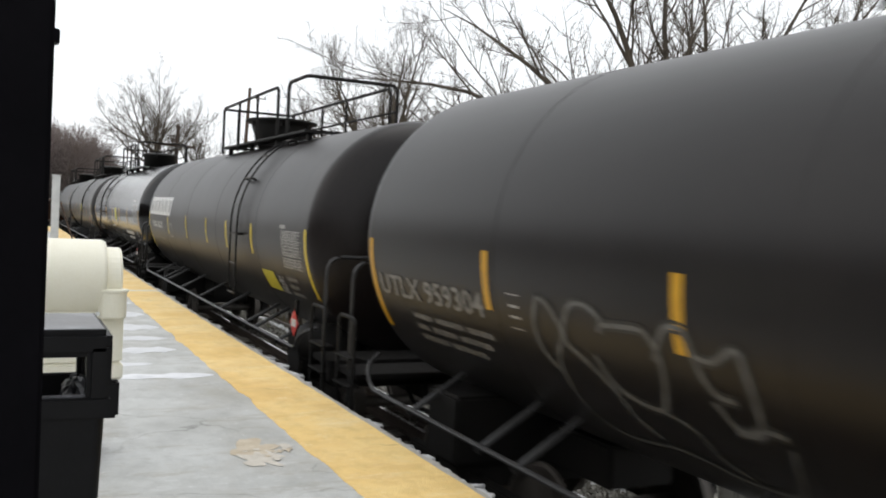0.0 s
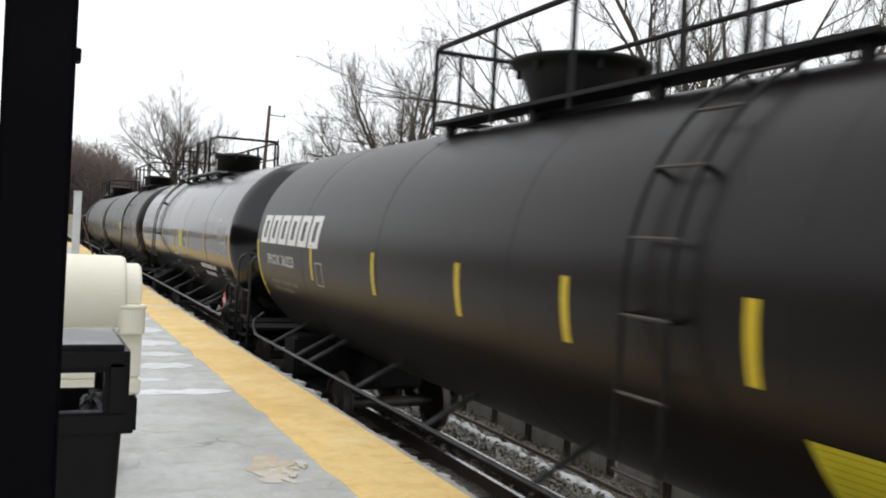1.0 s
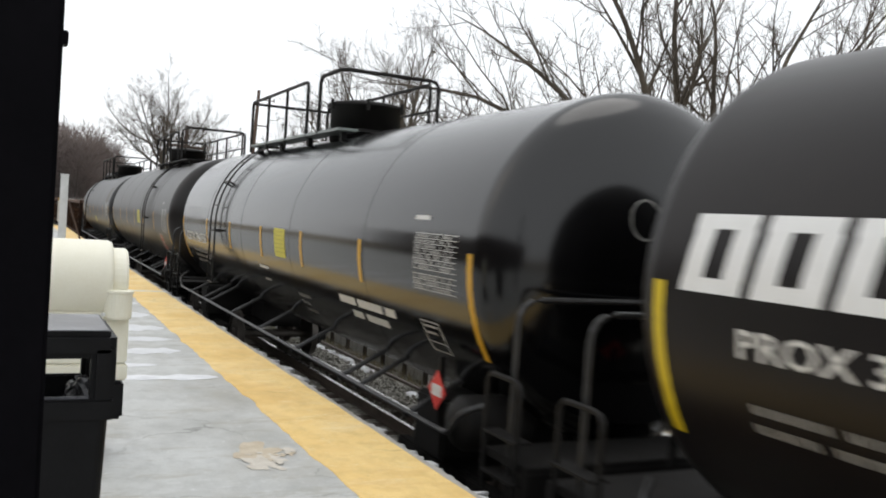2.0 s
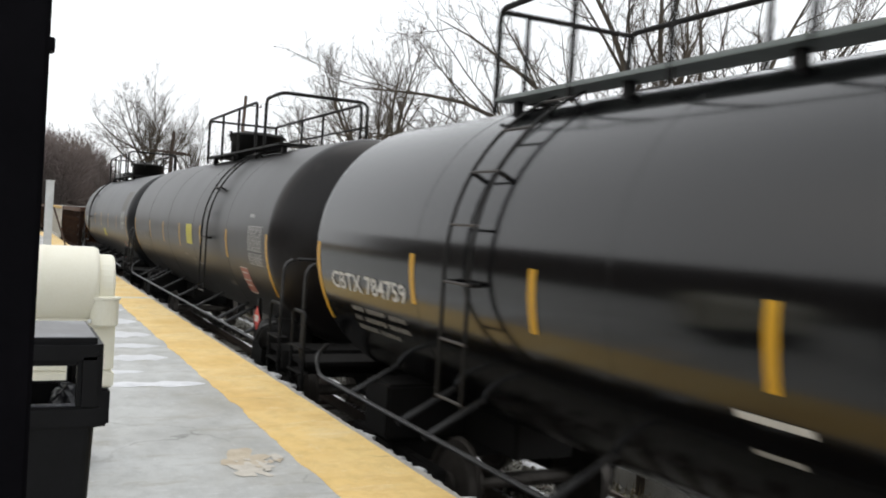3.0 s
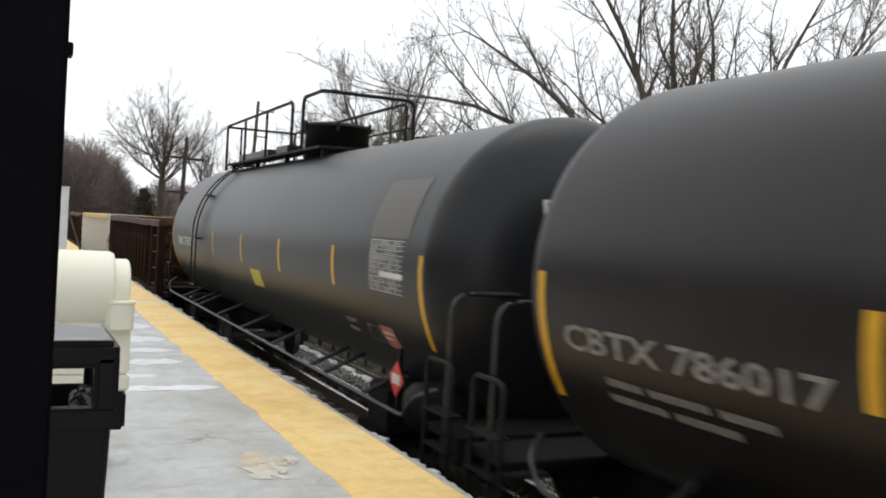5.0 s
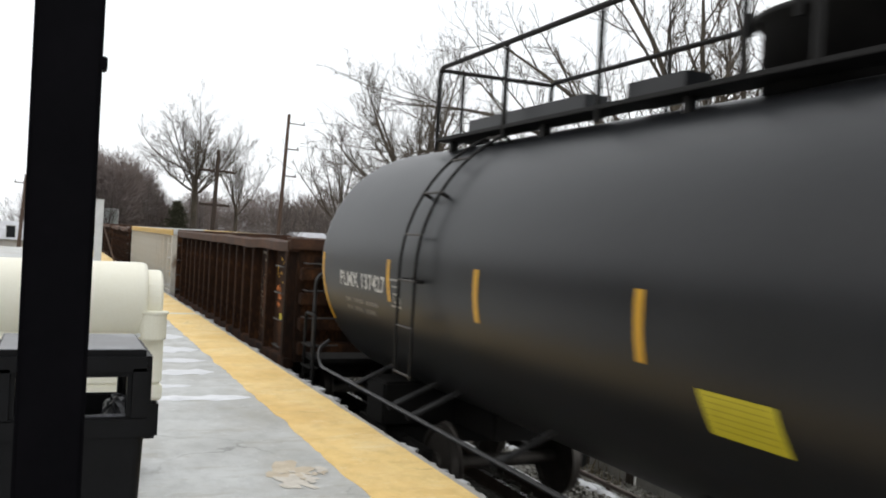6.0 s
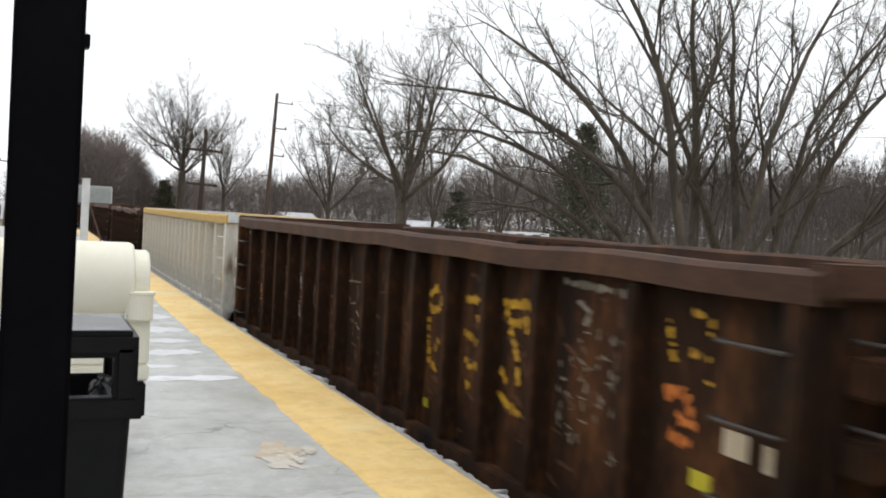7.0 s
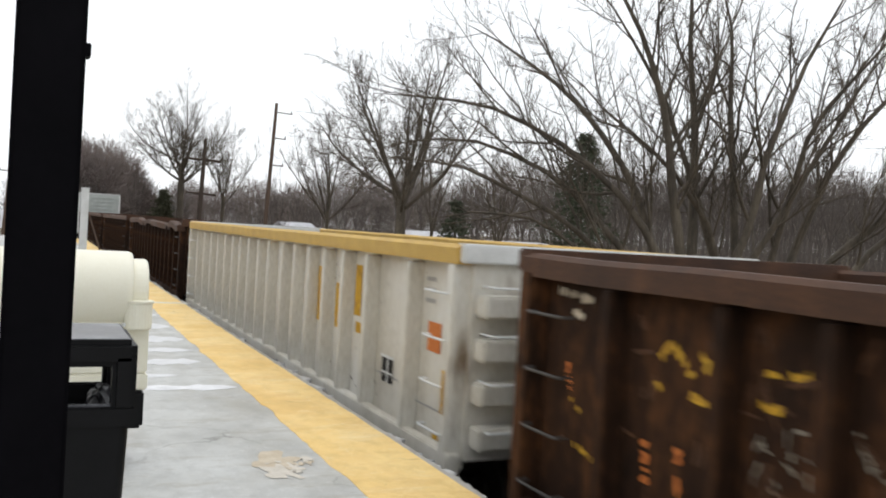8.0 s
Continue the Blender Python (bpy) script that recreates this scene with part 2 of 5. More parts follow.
def box(bm, x0, x1, y0, y1, z0, z1, bevel=0.0, m=None):
    r = bmesh.ops.create_cube(bm, size=1)
    t = Matrix.LocRotScale(((x0 + x1) / 2, (y0 + y1) / 2, (z0 + z1) / 2), None, (x1 - x0, y1 - y0, z1 - z0))
    bmesh.ops.transform(bm, matrix=(m @ t) if m else t, verts=r["verts"])
    if bevel:
        es = list({e for v in r["verts"] for e in v.link_edges})
        bmesh.ops.bevel(bm, geom=es, offset=bevel, segments=2, affect="EDGES")
    return bm


def boxes(*dims, bevel=0.0):
    bm = bmesh.new()
    for d in dims:
        box(bm, *d, bevel=bevel)
    return bm


def tube(bm, pts, r, sides=8, r1=None):
    """A round bar along points, tapering to r1."""
    pts = [Vector(p) for p in pts]
    rings, last = [], len(pts) - 1
    ref = None
    for i, p in enumerate(pts):
        d = (pts[min(i + 1, last)] - pts[max(i - 1, 0)]).normalized()
        if ref is None or abs(d.dot(ref)) > 0.95:
            ref = Vector((0, 0, 1)) if abs(d.z) < 0.9 else Vector((1, 0, 0))
        u = d.cross(ref).normalized()
        v = d.cross(u)
        rad = r if r1 is None else r + (r1 - r) * i / last
        rings.append([bm.verts.new(p + rad * (math.cos(a) * u + math.sin(a) * v)) for a in (2 * math.pi * k / sides for k in range(sides))])
    for a, b in zip(rings, rings[1:]):
        for k in range(sides):
            bm.faces.new((a[k], a[(k + 1) % sides], b[(k + 1) % sides], b[k]))
    bm.faces.new(rings[0][::-1])
    bm.faces.new(rings[-1])
    return bm


def bent(pts, radius=0.12, steps=4):
    """Points of a bar whose corners are rounded."""
    pts = [Vector(p) for p in pts]
    out = [pts[0]]
    for a, b, c in zip(pts, pts[1:], pts[2:]):
        r = min(radius, (a - b).length / 2, (c - b).length / 2)
        p, q = b + (a - b).normalized() * r, b + (c - b).normalized() * r
        out += [(1 - s) ** 2 * p + 2 * s * (1 - s) * b + s * s * q for s in (k / steps for k in range(steps + 1))]
    return out + [pts[-1]]


def bar(pts, r, sides=8, round_by=0.0):
    return tube(bmesh.new(), bent(pts, round_by) if round_by else pts, r, sides)


def lathe(profile, axis="z", sides=32, center=(0, 0, 0)):
    """Turns (radius, height) pairs round an axis."""
    bm, c, rings = bmesh.new(), Vector(center), []
    for r, h in profile:
        ring = []
        for k in range(sides):
            a = 2 * math.pi * k / sides
            u, v = r * math.cos(a), r * math.sin(a)
            ring.append(bm.verts.new(c + Vector({"z": (u, v, h), "y": (v, h, u), "x": (h, u, v)}[axis])))
        rings.append(ring)
    for a, b in zip(rings, rings[1:]):
        for k in range(sides):
            bm.faces.new((a[k], a[(k + 1) % sides], b[(k + 1) % sides], b[k]))
    bm.faces.new(rings[0][::-1])
    bm.faces.new(rings[-1])
    bmesh.ops.recalc_face_normals(bm, faces=bm.faces[:])
    return bm


def letters(text, height, squeeze=1.0):
    """Flat vertices and faces of a word set in the built-in font, its lower left corner at the origin."""
    cu = bpy.data.curves.new("word", "FONT")
    cu.body, cu.size, cu.resolution_u, cu.offset = text, height / 0.73, 2, 0.004
    ob = new("word", cu)
    bpy.context.view_layer.update()
    me = bpy.data.meshes.new_from_object(ob.evaluated_get(bpy.context.evaluated_depsgraph_get()))
    verts, faces = [(v.co.x * squeeze, v.co.y) for v in me.vertices], [tuple(p.vertices) for p in me.polygons]
    bpy.data.objects.remove(ob)
    bpy.data.curves.remove(cu)
    bpy.data.meshes.remove(me)
    return verts, faces


# ---- setting ----
def structure(name, bm, mat, label, smooth=False):
    ob = new(name, finish(name, bm, mat, smooth))
    return tagged(ob, label, name.replace("_", " "), kind="structure")


def sheet(x0, x1, y0, y1, z, nx, ny, rough, seed=0.0):
    bm = bmesh.new()
    grid = [[bm.verts.new((x0 + (x1 - x0) * i / nx, y0 + (y1 - y0) * j / ny, 0)) for i in range(nx + 1)] for j in range(ny + 1)]
    for row in grid:
        for v in row:
            v.co.z = z(v.co.x, v.co.y) + rough * noise.noise(Vector((v.co.x * 1.3, v.co.y * 1.3, seed)))
    for a, b in zip(grid, grid[1:]):
        for i in range(nx):
            bm.faces.new((a[i], a[i + 1], b[i + 1], b[i]))
    return bm


def build_ground():
    rise = lambda x, y: -1.62 + 0.9 * min(1, max(0, (x - 12) / 45))
    bm = bmesh.new()
    xs = [-900, -60, -20, 0, 6.9, 9, 12, 16, 22, 30, 40, 57, 90, 200, 900]
    ys = [-900, -60, -20, 0, 10, 20, 35, 55, 80, 120, 200, 900]
    g = [[bm.verts.new((x, y, rise(x, y))) for x in xs] for y in ys]
    for a, b in zip(g, g[1:]):
        for i in range(len(xs) - 1):
            bm.faces.new((a[i], a[i + 1], b[i + 1], b[i]))
    structure("ground", bm, M_GROUND, "brown winter grass and bare earth beyond the track")
    structure("ballast_bed", sheet(2.6, 8.4, -10, 90, lambda x, y: -1.325 - 0.22 * max(0, min(0.9, abs(x - TRACK_X) - 1.3)), 58, 900, 0.05), M_BALLAST, "dark crushed stone ballast under the track")
    bm = bmesh.new()
    for k in range(260):
        y = -2 + 0.22 * k + random.uniform(-0.1, 0.1)
        if noise.noise(Vector((y * 0.35, 3.1, 0))) < -0.12:
            continue
        w, h = random.uniform(0.07, 0.17), random.uniform(0.05, 0.09)
        r = bmesh.ops.create_icosphere(bm, subdivisions=1, radius=1)
        bmesh.ops.transform(bm, matrix=Matrix.LocRotScale((6.6 + random.uniform(-0.06, 0.06), y, -1.42 + random.uniform(-0.01, 0.02)), None, (w, random.uniform(0.14, 0.36), h)), verts=r["verts"])
    ob = structure("snow_strip", bm, M_SNOW, "broken line of old snow lying on the ballast", True)
    ob["kind"] = "stuff"
    cube = np.array([(x, y, z) for x in (-0.65, 0.65) for y in (-0.65, 0.65) for z in (-0.65, 0.65)])
    quads = np.array([(0, 1, 3, 2), (4, 6, 7, 5), (0, 4, 5, 1), (2, 3, 7, 6), (0, 2, 6, 4), (1, 5, 7, 3)])
    vs, fs = [], []
    for k in range(5200):
        x, y, s = random.uniform(5.45, 7.5), random.uniform(5, 30), random.uniform(0.02, 0.055)
        z = -1.325 - 0.22 * max(0, min(0.9, abs(x - TRACK_X) - 1.3))
        m = Matrix.LocRotScale((x, y, z + 0.02), Euler((random.uniform(0, 3), random.uniform(0, 3), random.uniform(0, 3))), (s, s * random.uniform(0.6, 1.4), s * 0.8))
        vs += [m @ Vector(v * random.uniform(0.75, 1.2)) for v in cube]
        fs += [tuple(int(i) + 8 * k for i in q) for q in quads]
    me = bpy.data.meshes.new("loose_stones")
    me.from_pydata(vs, [], fs)
    me.materials.append(M_BALLAST)
    tagged(new("loose_stones", me), "loose crushed stones beside the rail", "stones", kind="stuff")


def build_low_wall():
    w = thing("low_wall", (7.55, 0, -1.6), "low stained pale concrete panel wall behind the track", "wall", kind="structure")
    panels = [finish("panel", boxes((-0.05, 0.05, -0.52 + 0.01 * k, 0.52, 0, 0.78), bevel=0.012), M_PANEL) for k in range(3)]
    post = finish("post", boxes((-0.13, -0.052, -0.05, 0.05, 0, 0.84), bevel=0.01), M_TIE)
    part("coping", boxes((-0.075, 0.075, 1.5, 56, 0.782, 0.84), bevel=0.01), M_PANEL, w)
    for k in range(46):
        o = part("panel", panels[k % 3], None, w)
        o.location, o.rotation_euler = (random.uniform(-0.01, 0.01), 2.6 + 1.15 * k, 0), (0, random.uniform(-0.012, 0.012), 0)
        o = part("post", post, None, w)
        o.location = (0, 3.17 + 1.15 * k + random.uniform(-0.06, 0.06), 0)


def build_weeds():
    """Dry stalks along the foot of the wall."""
    rnd = random.Random(21)
    vs, fs = [], []
    for k in range(2600):
        y = rnd.uniform(4, 34)
        if noise.noise(Vector((y * 0.9, 2.2, 5))) < -0.15:
            continue
        x, h, a = rnd.gauss(7.2, 0.14), rnd.uniform(0.08, 0.34), rnd.uniform(0, 6.28)
        z = -1.325 - 0.22 * max(0, min(0.9, abs(x - TRACK_X) - 1.3))
        d, w = Vector((rnd.gauss(0, 0.3), rnd.gauss(0, 0.3), 1)) * h, Vector((math.cos(a), math.sin(a), 0)) * 0.007
        b, o = len(vs), Vector((x, y, z - 0.01))
        vs += [o - w, o + w, o + d]
        fs.append((b, b + 1, b + 2))
    me = bpy.data.meshes.new("dry_weeds")
    me.from_pydata(vs, [], fs)
    me.materials.append(M_WEED)
    tagged(new("dry_weeds", me), "dry straw-coloured weeds at the foot of the wall", "weeds", kind="stuff")


def build_track():
    prof = [(-0.07, 0), (0.07, 0), (0.07, 0.012), (0.012, 0.03), (0.012, 0.12), (0.036, 0.13), (0.036, 0.155), (-0.036, 0.155), (-0.036, 0.13), (-0.012, 0.12), (-0.012, 0.03), (-0.07, 0.012)]
    for s in (-1, 0.41, 1):
        bm = bmesh.new()
        ends = [[bm.verts.new((TRACK_X + s * 0.755 + x, y, RAIL_Z - 0.158 + z)) for x, z in prof] for y in (-20, 200)]
        for k in range(12):
            bm.faces.new((ends[0][k], ends[1][k], ends[1][(k + 1) % 12], ends[0][(k + 1) % 12]))
        bmesh.ops.recalc_face_normals(bm, faces=bm.faces[:])
        rail = structure("rail", bm, M_RAIL, "rusty steel running rail with a polished head")
        part("rail_head", boxes((TRACK_X + s * 0.755 - 0.03, TRACK_X + s * 0.755 + 0.03, -20, 200, RAIL_Z - 0.003, RAIL_Z)), M_RAILTOP, rail, "polished rail head")
    bed = thing("crossties", (TRACK_X, 0, -1.34), "row of dark creosoted timber crossties in ballast", "crossties", kind="structure")
    tie = finish("tie", boxes((-1.3, 1.3, -0.11, 0.11, -0.12, 0.022), bevel=0.012), M_TIE)
    for k in range(150):
        o = part("tie", tie, None, bed)
        o.location = (random.uniform(-0.03, 0.03), -4 + 0.52 * k, random.uniform(-0.01, 0.005))
    posts = thing("low_pipe_rail", (6.69, 0, -1.5), "low dark pipe rail on short posts beside the track", "pipe rail")
    part("pipe", bar([(0, -5, 0.2), (0, 60, 0.2)], 0.035), M_RAIL, posts)
    post = finish("post", bar([(0, 0, -0.1), (0, 0, 0.24)], 0.03, 6), M_RAIL)
    for k in range(26):
        part("post", post, None, posts).location = (0, -4.3 + 2.3 * k, 0)


EDGE, INNER, PLAT_END = 2.79, 2.0, 58.0


def build_platform():
    slab = structure("platform", boxes((-9, EDGE - 0.11, -14, PLAT_END, -0.28, -0.001), bevel=0.0), M_CONCRETE, "worn grey concrete platform with cracks and salt stains")
    part("fascia", boxes((EDGE - 0.24, EDGE - 0.06, -14, PLAT_END, -1.62, -0.282)), M_FASCIA, slab, "platform face with its shade painted near-black")
    n = 620
    for y0, y1 in ((-14, 18.0), (18.16, PLAT_END)):
        bm, rows = bmesh.new(), []
        m = int(n * (y1 - y0) / 72)
        for k in range(m + 1):
            y = y0 + (y1 - y0) * k / m
            a = INNER + 0.045 * noise.noise(Vector((y * 1.7, 0, 5))) + 0.018 * noise.noise(Vector((y * 7, 0, 2))) + 0.02 * noise.noise(Vector((y * 16, 0, 9)))
            b = EDGE - 0.075 + 0.018 * noise.noise(Vector((y * 2.3, 4, 1))) - 0.03 * max(0, noise.noise(Vector((y * 5, 9, 1))) - 0.15)
            rows.append([bm.verts.new(p) for p in ((a, y, 0.0), (a + 0.006, y, 0.006), ((a + b) / 2, y, 0.007), (b - 0.02, y, 0.006), (b, y, 0.004), (b, y, -0.01))])
        for a, b in zip(rows, rows[1:]):
            for i in range(5):
                bm.faces.new((a[i], a[i + 1], b[i + 1], b[i]))
        structure("yellow_edge", bm, M_YELLOW_PAVE, "worn yellow painted warning strip along the platform edge")
    structure("edge_joint", boxes((INNER - 0.3, EDGE - 0.01, 18.0, 18.16, -0.02, 0.008)), M_WHITE, "pale joint strip across the platform edge")
    # chipped lip and a ragged crust of ice along it
    for name, mat, lab, amp, zt, seed in (("edge_lip", M_LIP, "chipped grey concrete lip of the platform edge", 0.035, 0.0, 1), ("ice_crust", M_ICE, "ragged crust of dirty ice along the platform edge", 0.13, -0.03, 7)):
        bm, rows = bmesh.new(), []
        for k in range(1100):
            y = -3 + 0.04 * k
            q = noise.noise(Vector((y * 2.1, seed, 3))) + 0.8 * noise.noise(Vector((y * 9, seed, 6))) + 0.6 * noise.noise(Vector((y * 21, seed, 2)))
            f = 1.0 if seed == 1 else max(0.0, min(1.0, 0.85 + 2.0 * noise.noise(Vector((y * 0.45, 8, 8)))))
            b = EDGE - 0.015 + (amp * q * 0.45 if seed == 1 else max(-0.01, amp * (0.3 + 1.5 * q) * f))
            zz = zt + 0.008 * noise.noise(Vector((y * 6, 2, seed)))
            rows.append([bm.verts.new(p) for p in ((EDGE - 0.12, y, zt - 0.002), (b - 0.012, y, zz), (b, y, zz - 0.012), (b - 0.01, y, zz - 0.055 + 0.02 * q), (EDGE - 0.1, y, zz - 0.1))])
        for a, c in zip(rows, rows[1:]):
            for i in range(4):
                bm.faces.new((a[i], a[i + 1], c[i + 1], c[i]))
        structure(name, bm, mat, lab)
    # dried salt and slush bands across the concrete, and one flaked tan patch
    for y, w, x0, x1, mat in ((9.15, 0.34, 0.7, 1.95, M_SNOW), (9.86, 0.3, 0.7, 1.45, M_SALT), (10.8, 0.6, 0.7, 1.85, M_SALT), (11.75, 0.4, 0.8, 1.9, M_SALT), (12.8, 0.75, 0.8, 1.95, M_SALT), (14.3, 0.8, 0.9, 1.95, M_SALT), (15.9, 0.8, 1.0, 1.97, M_SALT)):
        bm, rows = bmesh.new(), []
        for k in range(41):
            x = x0 + (x1 - x0) * k / 40
            c = y + 0.05 * noise.noise(Vector((x * 2.2, y, 0)))
            h = w / 2 * (0.75 + 0.5 * noise.noise(Vector((x * 6, y, 4)))) * min(1, 0.15 + 6 * min(k, 40 - k) / 40)
            rows.append([bm.verts.new((x, c - h, 0.002)), bm.verts.new((x, c, 0.007)), bm.verts.new((x, c + h, 0.002))])
        for a, b in zip(rows, rows[1:]):
            for i in range(2):
                bm.faces.new((a[i], b[i], b[i + 1], a[i + 1]))
        tagged(structure("salt_band", bm, mat, "whitish band of dried salt and slush on concrete"), category="salt band")
    rnd = random.Random(12)
    for k in range(14):
        cx, cy = rnd.gauss(1.69, 0.08), rnd.gauss(6.06, 0.12)
        r, mat = (rnd.uniform(0.13, 0.2) if k < 4 else rnd.uniform(0.02, 0.07)), (M_TAN, M_TAN_PALE)[k % 2]
        bm = bmesh.new()
        pts = [(2 * math.pi * q / 26, 0.8 + 0.9 * noise.noise(Vector((2.5 * math.cos(q * 0.2417), 2.5 * math.sin(q * 0.2417), k * 3.3)))) for q in range(26)]
        bm.faces.new([bm.verts.new((cx + 0.8 * r * max(0.15, q) * math.cos(a), cy + 1.3 * r * max(0.15, q) * math.sin(a), 0.002 + 0.0004 * k)) for a, q in pts])
        structure("flaked_patch", bm, mat, "flaked tan repair patch in the concrete")


def build_unseen_wall():
    # Never in view: added for the dark band reflected in the glossy tank.
    structure("wall_station", boxes((-9.4, -9.1, -14, 40, -0.28, 4.3)), M_WALL, "plain dark wall added out of view behind the platform")


M_WALL = material("dark_unseen_wall", [(0.03, 0.022, 0.018), (0.06, 0.042, 0.034)], 3, (0.8, 0.95), 0.3)
M_BAG = material("dark_grey_bag", [(0.015, 0.015, 0.018), (0.035, 0.035, 0.04)], 9, (0.3, 0.5), 0.3)
M_SALT = material("dried_salt", [(0.58, 0.59, 0.60), (0.74, 0.75, 0.77)], 4, (0.6, 0.8), 0.2)
M_TAN_PALE = material("pale_tan_patch", [(0.5, 0.46, 0.39), (0.66, 0.62, 0.55)], 9, (0.7, 0.85), 0.3)
M_TAN = material("tan_patch", [(0.46, 0.38, 0.27), (0.62, 0.55, 0.44)], 9, (0.7, 0.85), 0.3)
M_PANEL = material("stained_concrete_panel", [(0.30, 0.29, 0.265), (0.5, 0.49, 0.46), (0.62, 0.61, 0.58)], 1.8, (0.75, 0.9), 0.2, stretch=(1, 1.6, 0.4), stain=((0.11, 0.095, 0.07), 2.2, 0.14))
M_WEED = material("dry_weed_stalks", [(0.13, 0.105, 0.055), (0.28, 0.23, 0.13)], 3, (0.8, 0.95), 0)
build_ground()
build_low_wall()
build_weeds()
build_track()
build_platform()
build_unseen_wall()


# ---- things on the platform ----
def build_post():
    p = thing("shelter_post", (0.009, 1.86, 0), "black painted square steel shelter post", "post")
    part("shaft", boxes((-0.061, 0.061, -0.06, 0.06, 0.012, 4.0), bevel=0.008), M_BLACK_POST, p)
    part("base_plate", boxes((-0.13, 0.13, -0.12, 0.12, 0.0, 0.012), bevel=0.003), M_BLACK_POST, p)
    part("clip", boxes((0.058, 0.07, -0.05, -0.01, 2.01, 2.035), bevel=0.002), M_BLACK_POST, p, "small steel clip on the post")


def build_bin():
    b = thing("trash_bin", (0.105, 4.31, 0), "black plastic trash bin with an open-sided hood", "trash bin")
    bm = bmesh.new()
    lower, upper = [], []
    for z, h in ((0.0, 0.272), (0.86, 0.300)):
        r = 0.04
        ring = []
        for sx, sy, a0 in ((1, 1, 0), (-1, 1, 90), (-1, -1, 180), (1, -1, 270)):
            for k in range(5):
                a = radians(a0 + 22.5 * k)
                ring.append(bm.verts.new((sx * (h - r) + r * math.cos(a), sy * (h - r) + r * math.sin(a), z)))
        (lower if z == 0 else upper).extend(ring)
    for k in range(20):
        bm.faces.new((lower[k], lower[(k + 1) % 20], upper[(k + 1) % 20], upper[k]))
    bm.faces.new(lower[::-1])
    part("body", bm, M_BIN, b)
    part("collar", boxes((-0.315, 0.315, -0.315, -0.285, 0.80, 0.89), (-0.315, 0.315, 0.285, 0.315, 0.80, 0.89), (-0.315, -0.285, -0.285, 0.285, 0.80, 0.89), (0.285, 0.315, -0.285, 0.285, 0.80, 0.89), bevel=0.008), M_BIN, b, "raised collar of the bin hood")
    for sx in (-1, 1):
        for sy in (-1, 1):
            part("corner_post", boxes((sx * 0.268 - 0.05, sx * 0.268 + 0.05, sy * 0.268 - 0.05, sy * 0.268 + 0.05, 0.87, 1.12), bevel=0.02), M_BIN, b)
    part("hood_rim", boxes((-0.318, 0.318, -0.318, 0.318, 1.06, 1.176), bevel=0.026), M_BIN, b)
    # Thin plate over the black hood; its lighter grey is painted sky sheen.
    bm = boxes((-0.286, 0.286, -0.286, 0.286, 1.16, 1.179), bevel=0.002)
    part("hood_top", bm, M_BIN_TOP, b, "black hood top with grey sky sheen painted in")
    part("liner", boxes((-0.25, 0.25, -0.284, -0.28, 0.74, 0.9), (-0.27, 0.27, -0.262, 0.262, 0.74, 0.752)), M_BIN_TOP, b, "grey plastic bin liner")
    bag = bmesh.new()
    bmesh.ops.create_icosphere(bag, subdivisions=3, radius=1)
    for v in bag.verts:
        v.co = Vector((0.2 + 0.06 * v.co.x, 0.02 + 0.12 * v.co.y, 0.84 + 0.085 * v.co.z)) * 1.0 + 0.03 * noise.noise_vector(v.co * 3)
    part("bag", bag, M_BAG, b, "crumpled grey rubbish bag")


def build_drum():
    d = thing("brine_tank", (0.0, 6.5, 0), "yellowed white plastic tank lying on a dark stand", "plastic tank")
    zc = 1.72 - 0.081 * 6.5
    R = 0.262
    prof = [(0.12, -0.78), (0.21, -0.775), (0.25, -0.75), (R, -0.71), (R, -0.69)]
    prof += [(R, 0.565), (R, 0.585), (0.25, 0.612), (0.21, 0.617)]
    part("barrel", lathe(prof, "x", 64, (0, 0, zc)), M_DRUM, d, smooth=True)
    part("end_cap", lathe([(0.2, 0.6), (0.213, 0.62), (0.213, 0.70), (0.2, 0.715), (0.05, 0.72)], "x", 32, (0, 0, zc - 0.0)), M_DRUM, d, "smaller white end cap")
    part("outlet", lathe([(0.085, 0.0), (0.09, 0.01), (0.09, 0.17), (0.1, 0.175), (0.1, 0.19), (0.04, 0.195)], "z", 24, (0.655, -0.19, zc - 0.25)), M_DRUM, d, "upright white outlet cup")
    part("white_leg", boxes((0.56, 0.735, -0.16, 0.16, 0.63, zc - 0.19), bevel=0.015), M_DRUM, d, "white plastic support leg")
    part("white_leg", boxes((-0.73, -0.56, -0.16, 0.16, 0.63, zc - 0.19), bevel=0.015), M_DRUM, d, "white plastic support leg")
    part("base", boxes((-0.74, 0.74, -0.165, 0.165, 0.517, 0.628), (-0.555, 0.555, -0.16, 0.16, 0.629, zc - 0.2), bevel=0.012), M_DRUM, d, "white plastic base under the tank")
    part("bolt", lathe([(0.014, 0), (0.014, 0.02), (0.008, 0.024)], "z", 10, (0.56, -0.245, zc - 0.23)), M_WHITE, d, "white plug")
    part("stand", boxes((-0.72, 0.72, -0.2, 0.2, 0.26, 0.515), (-0.5, 0.5, -0.18, 0.18, 0.0, 0.255), bevel=0.02), M_BIN, d, "black stand box")


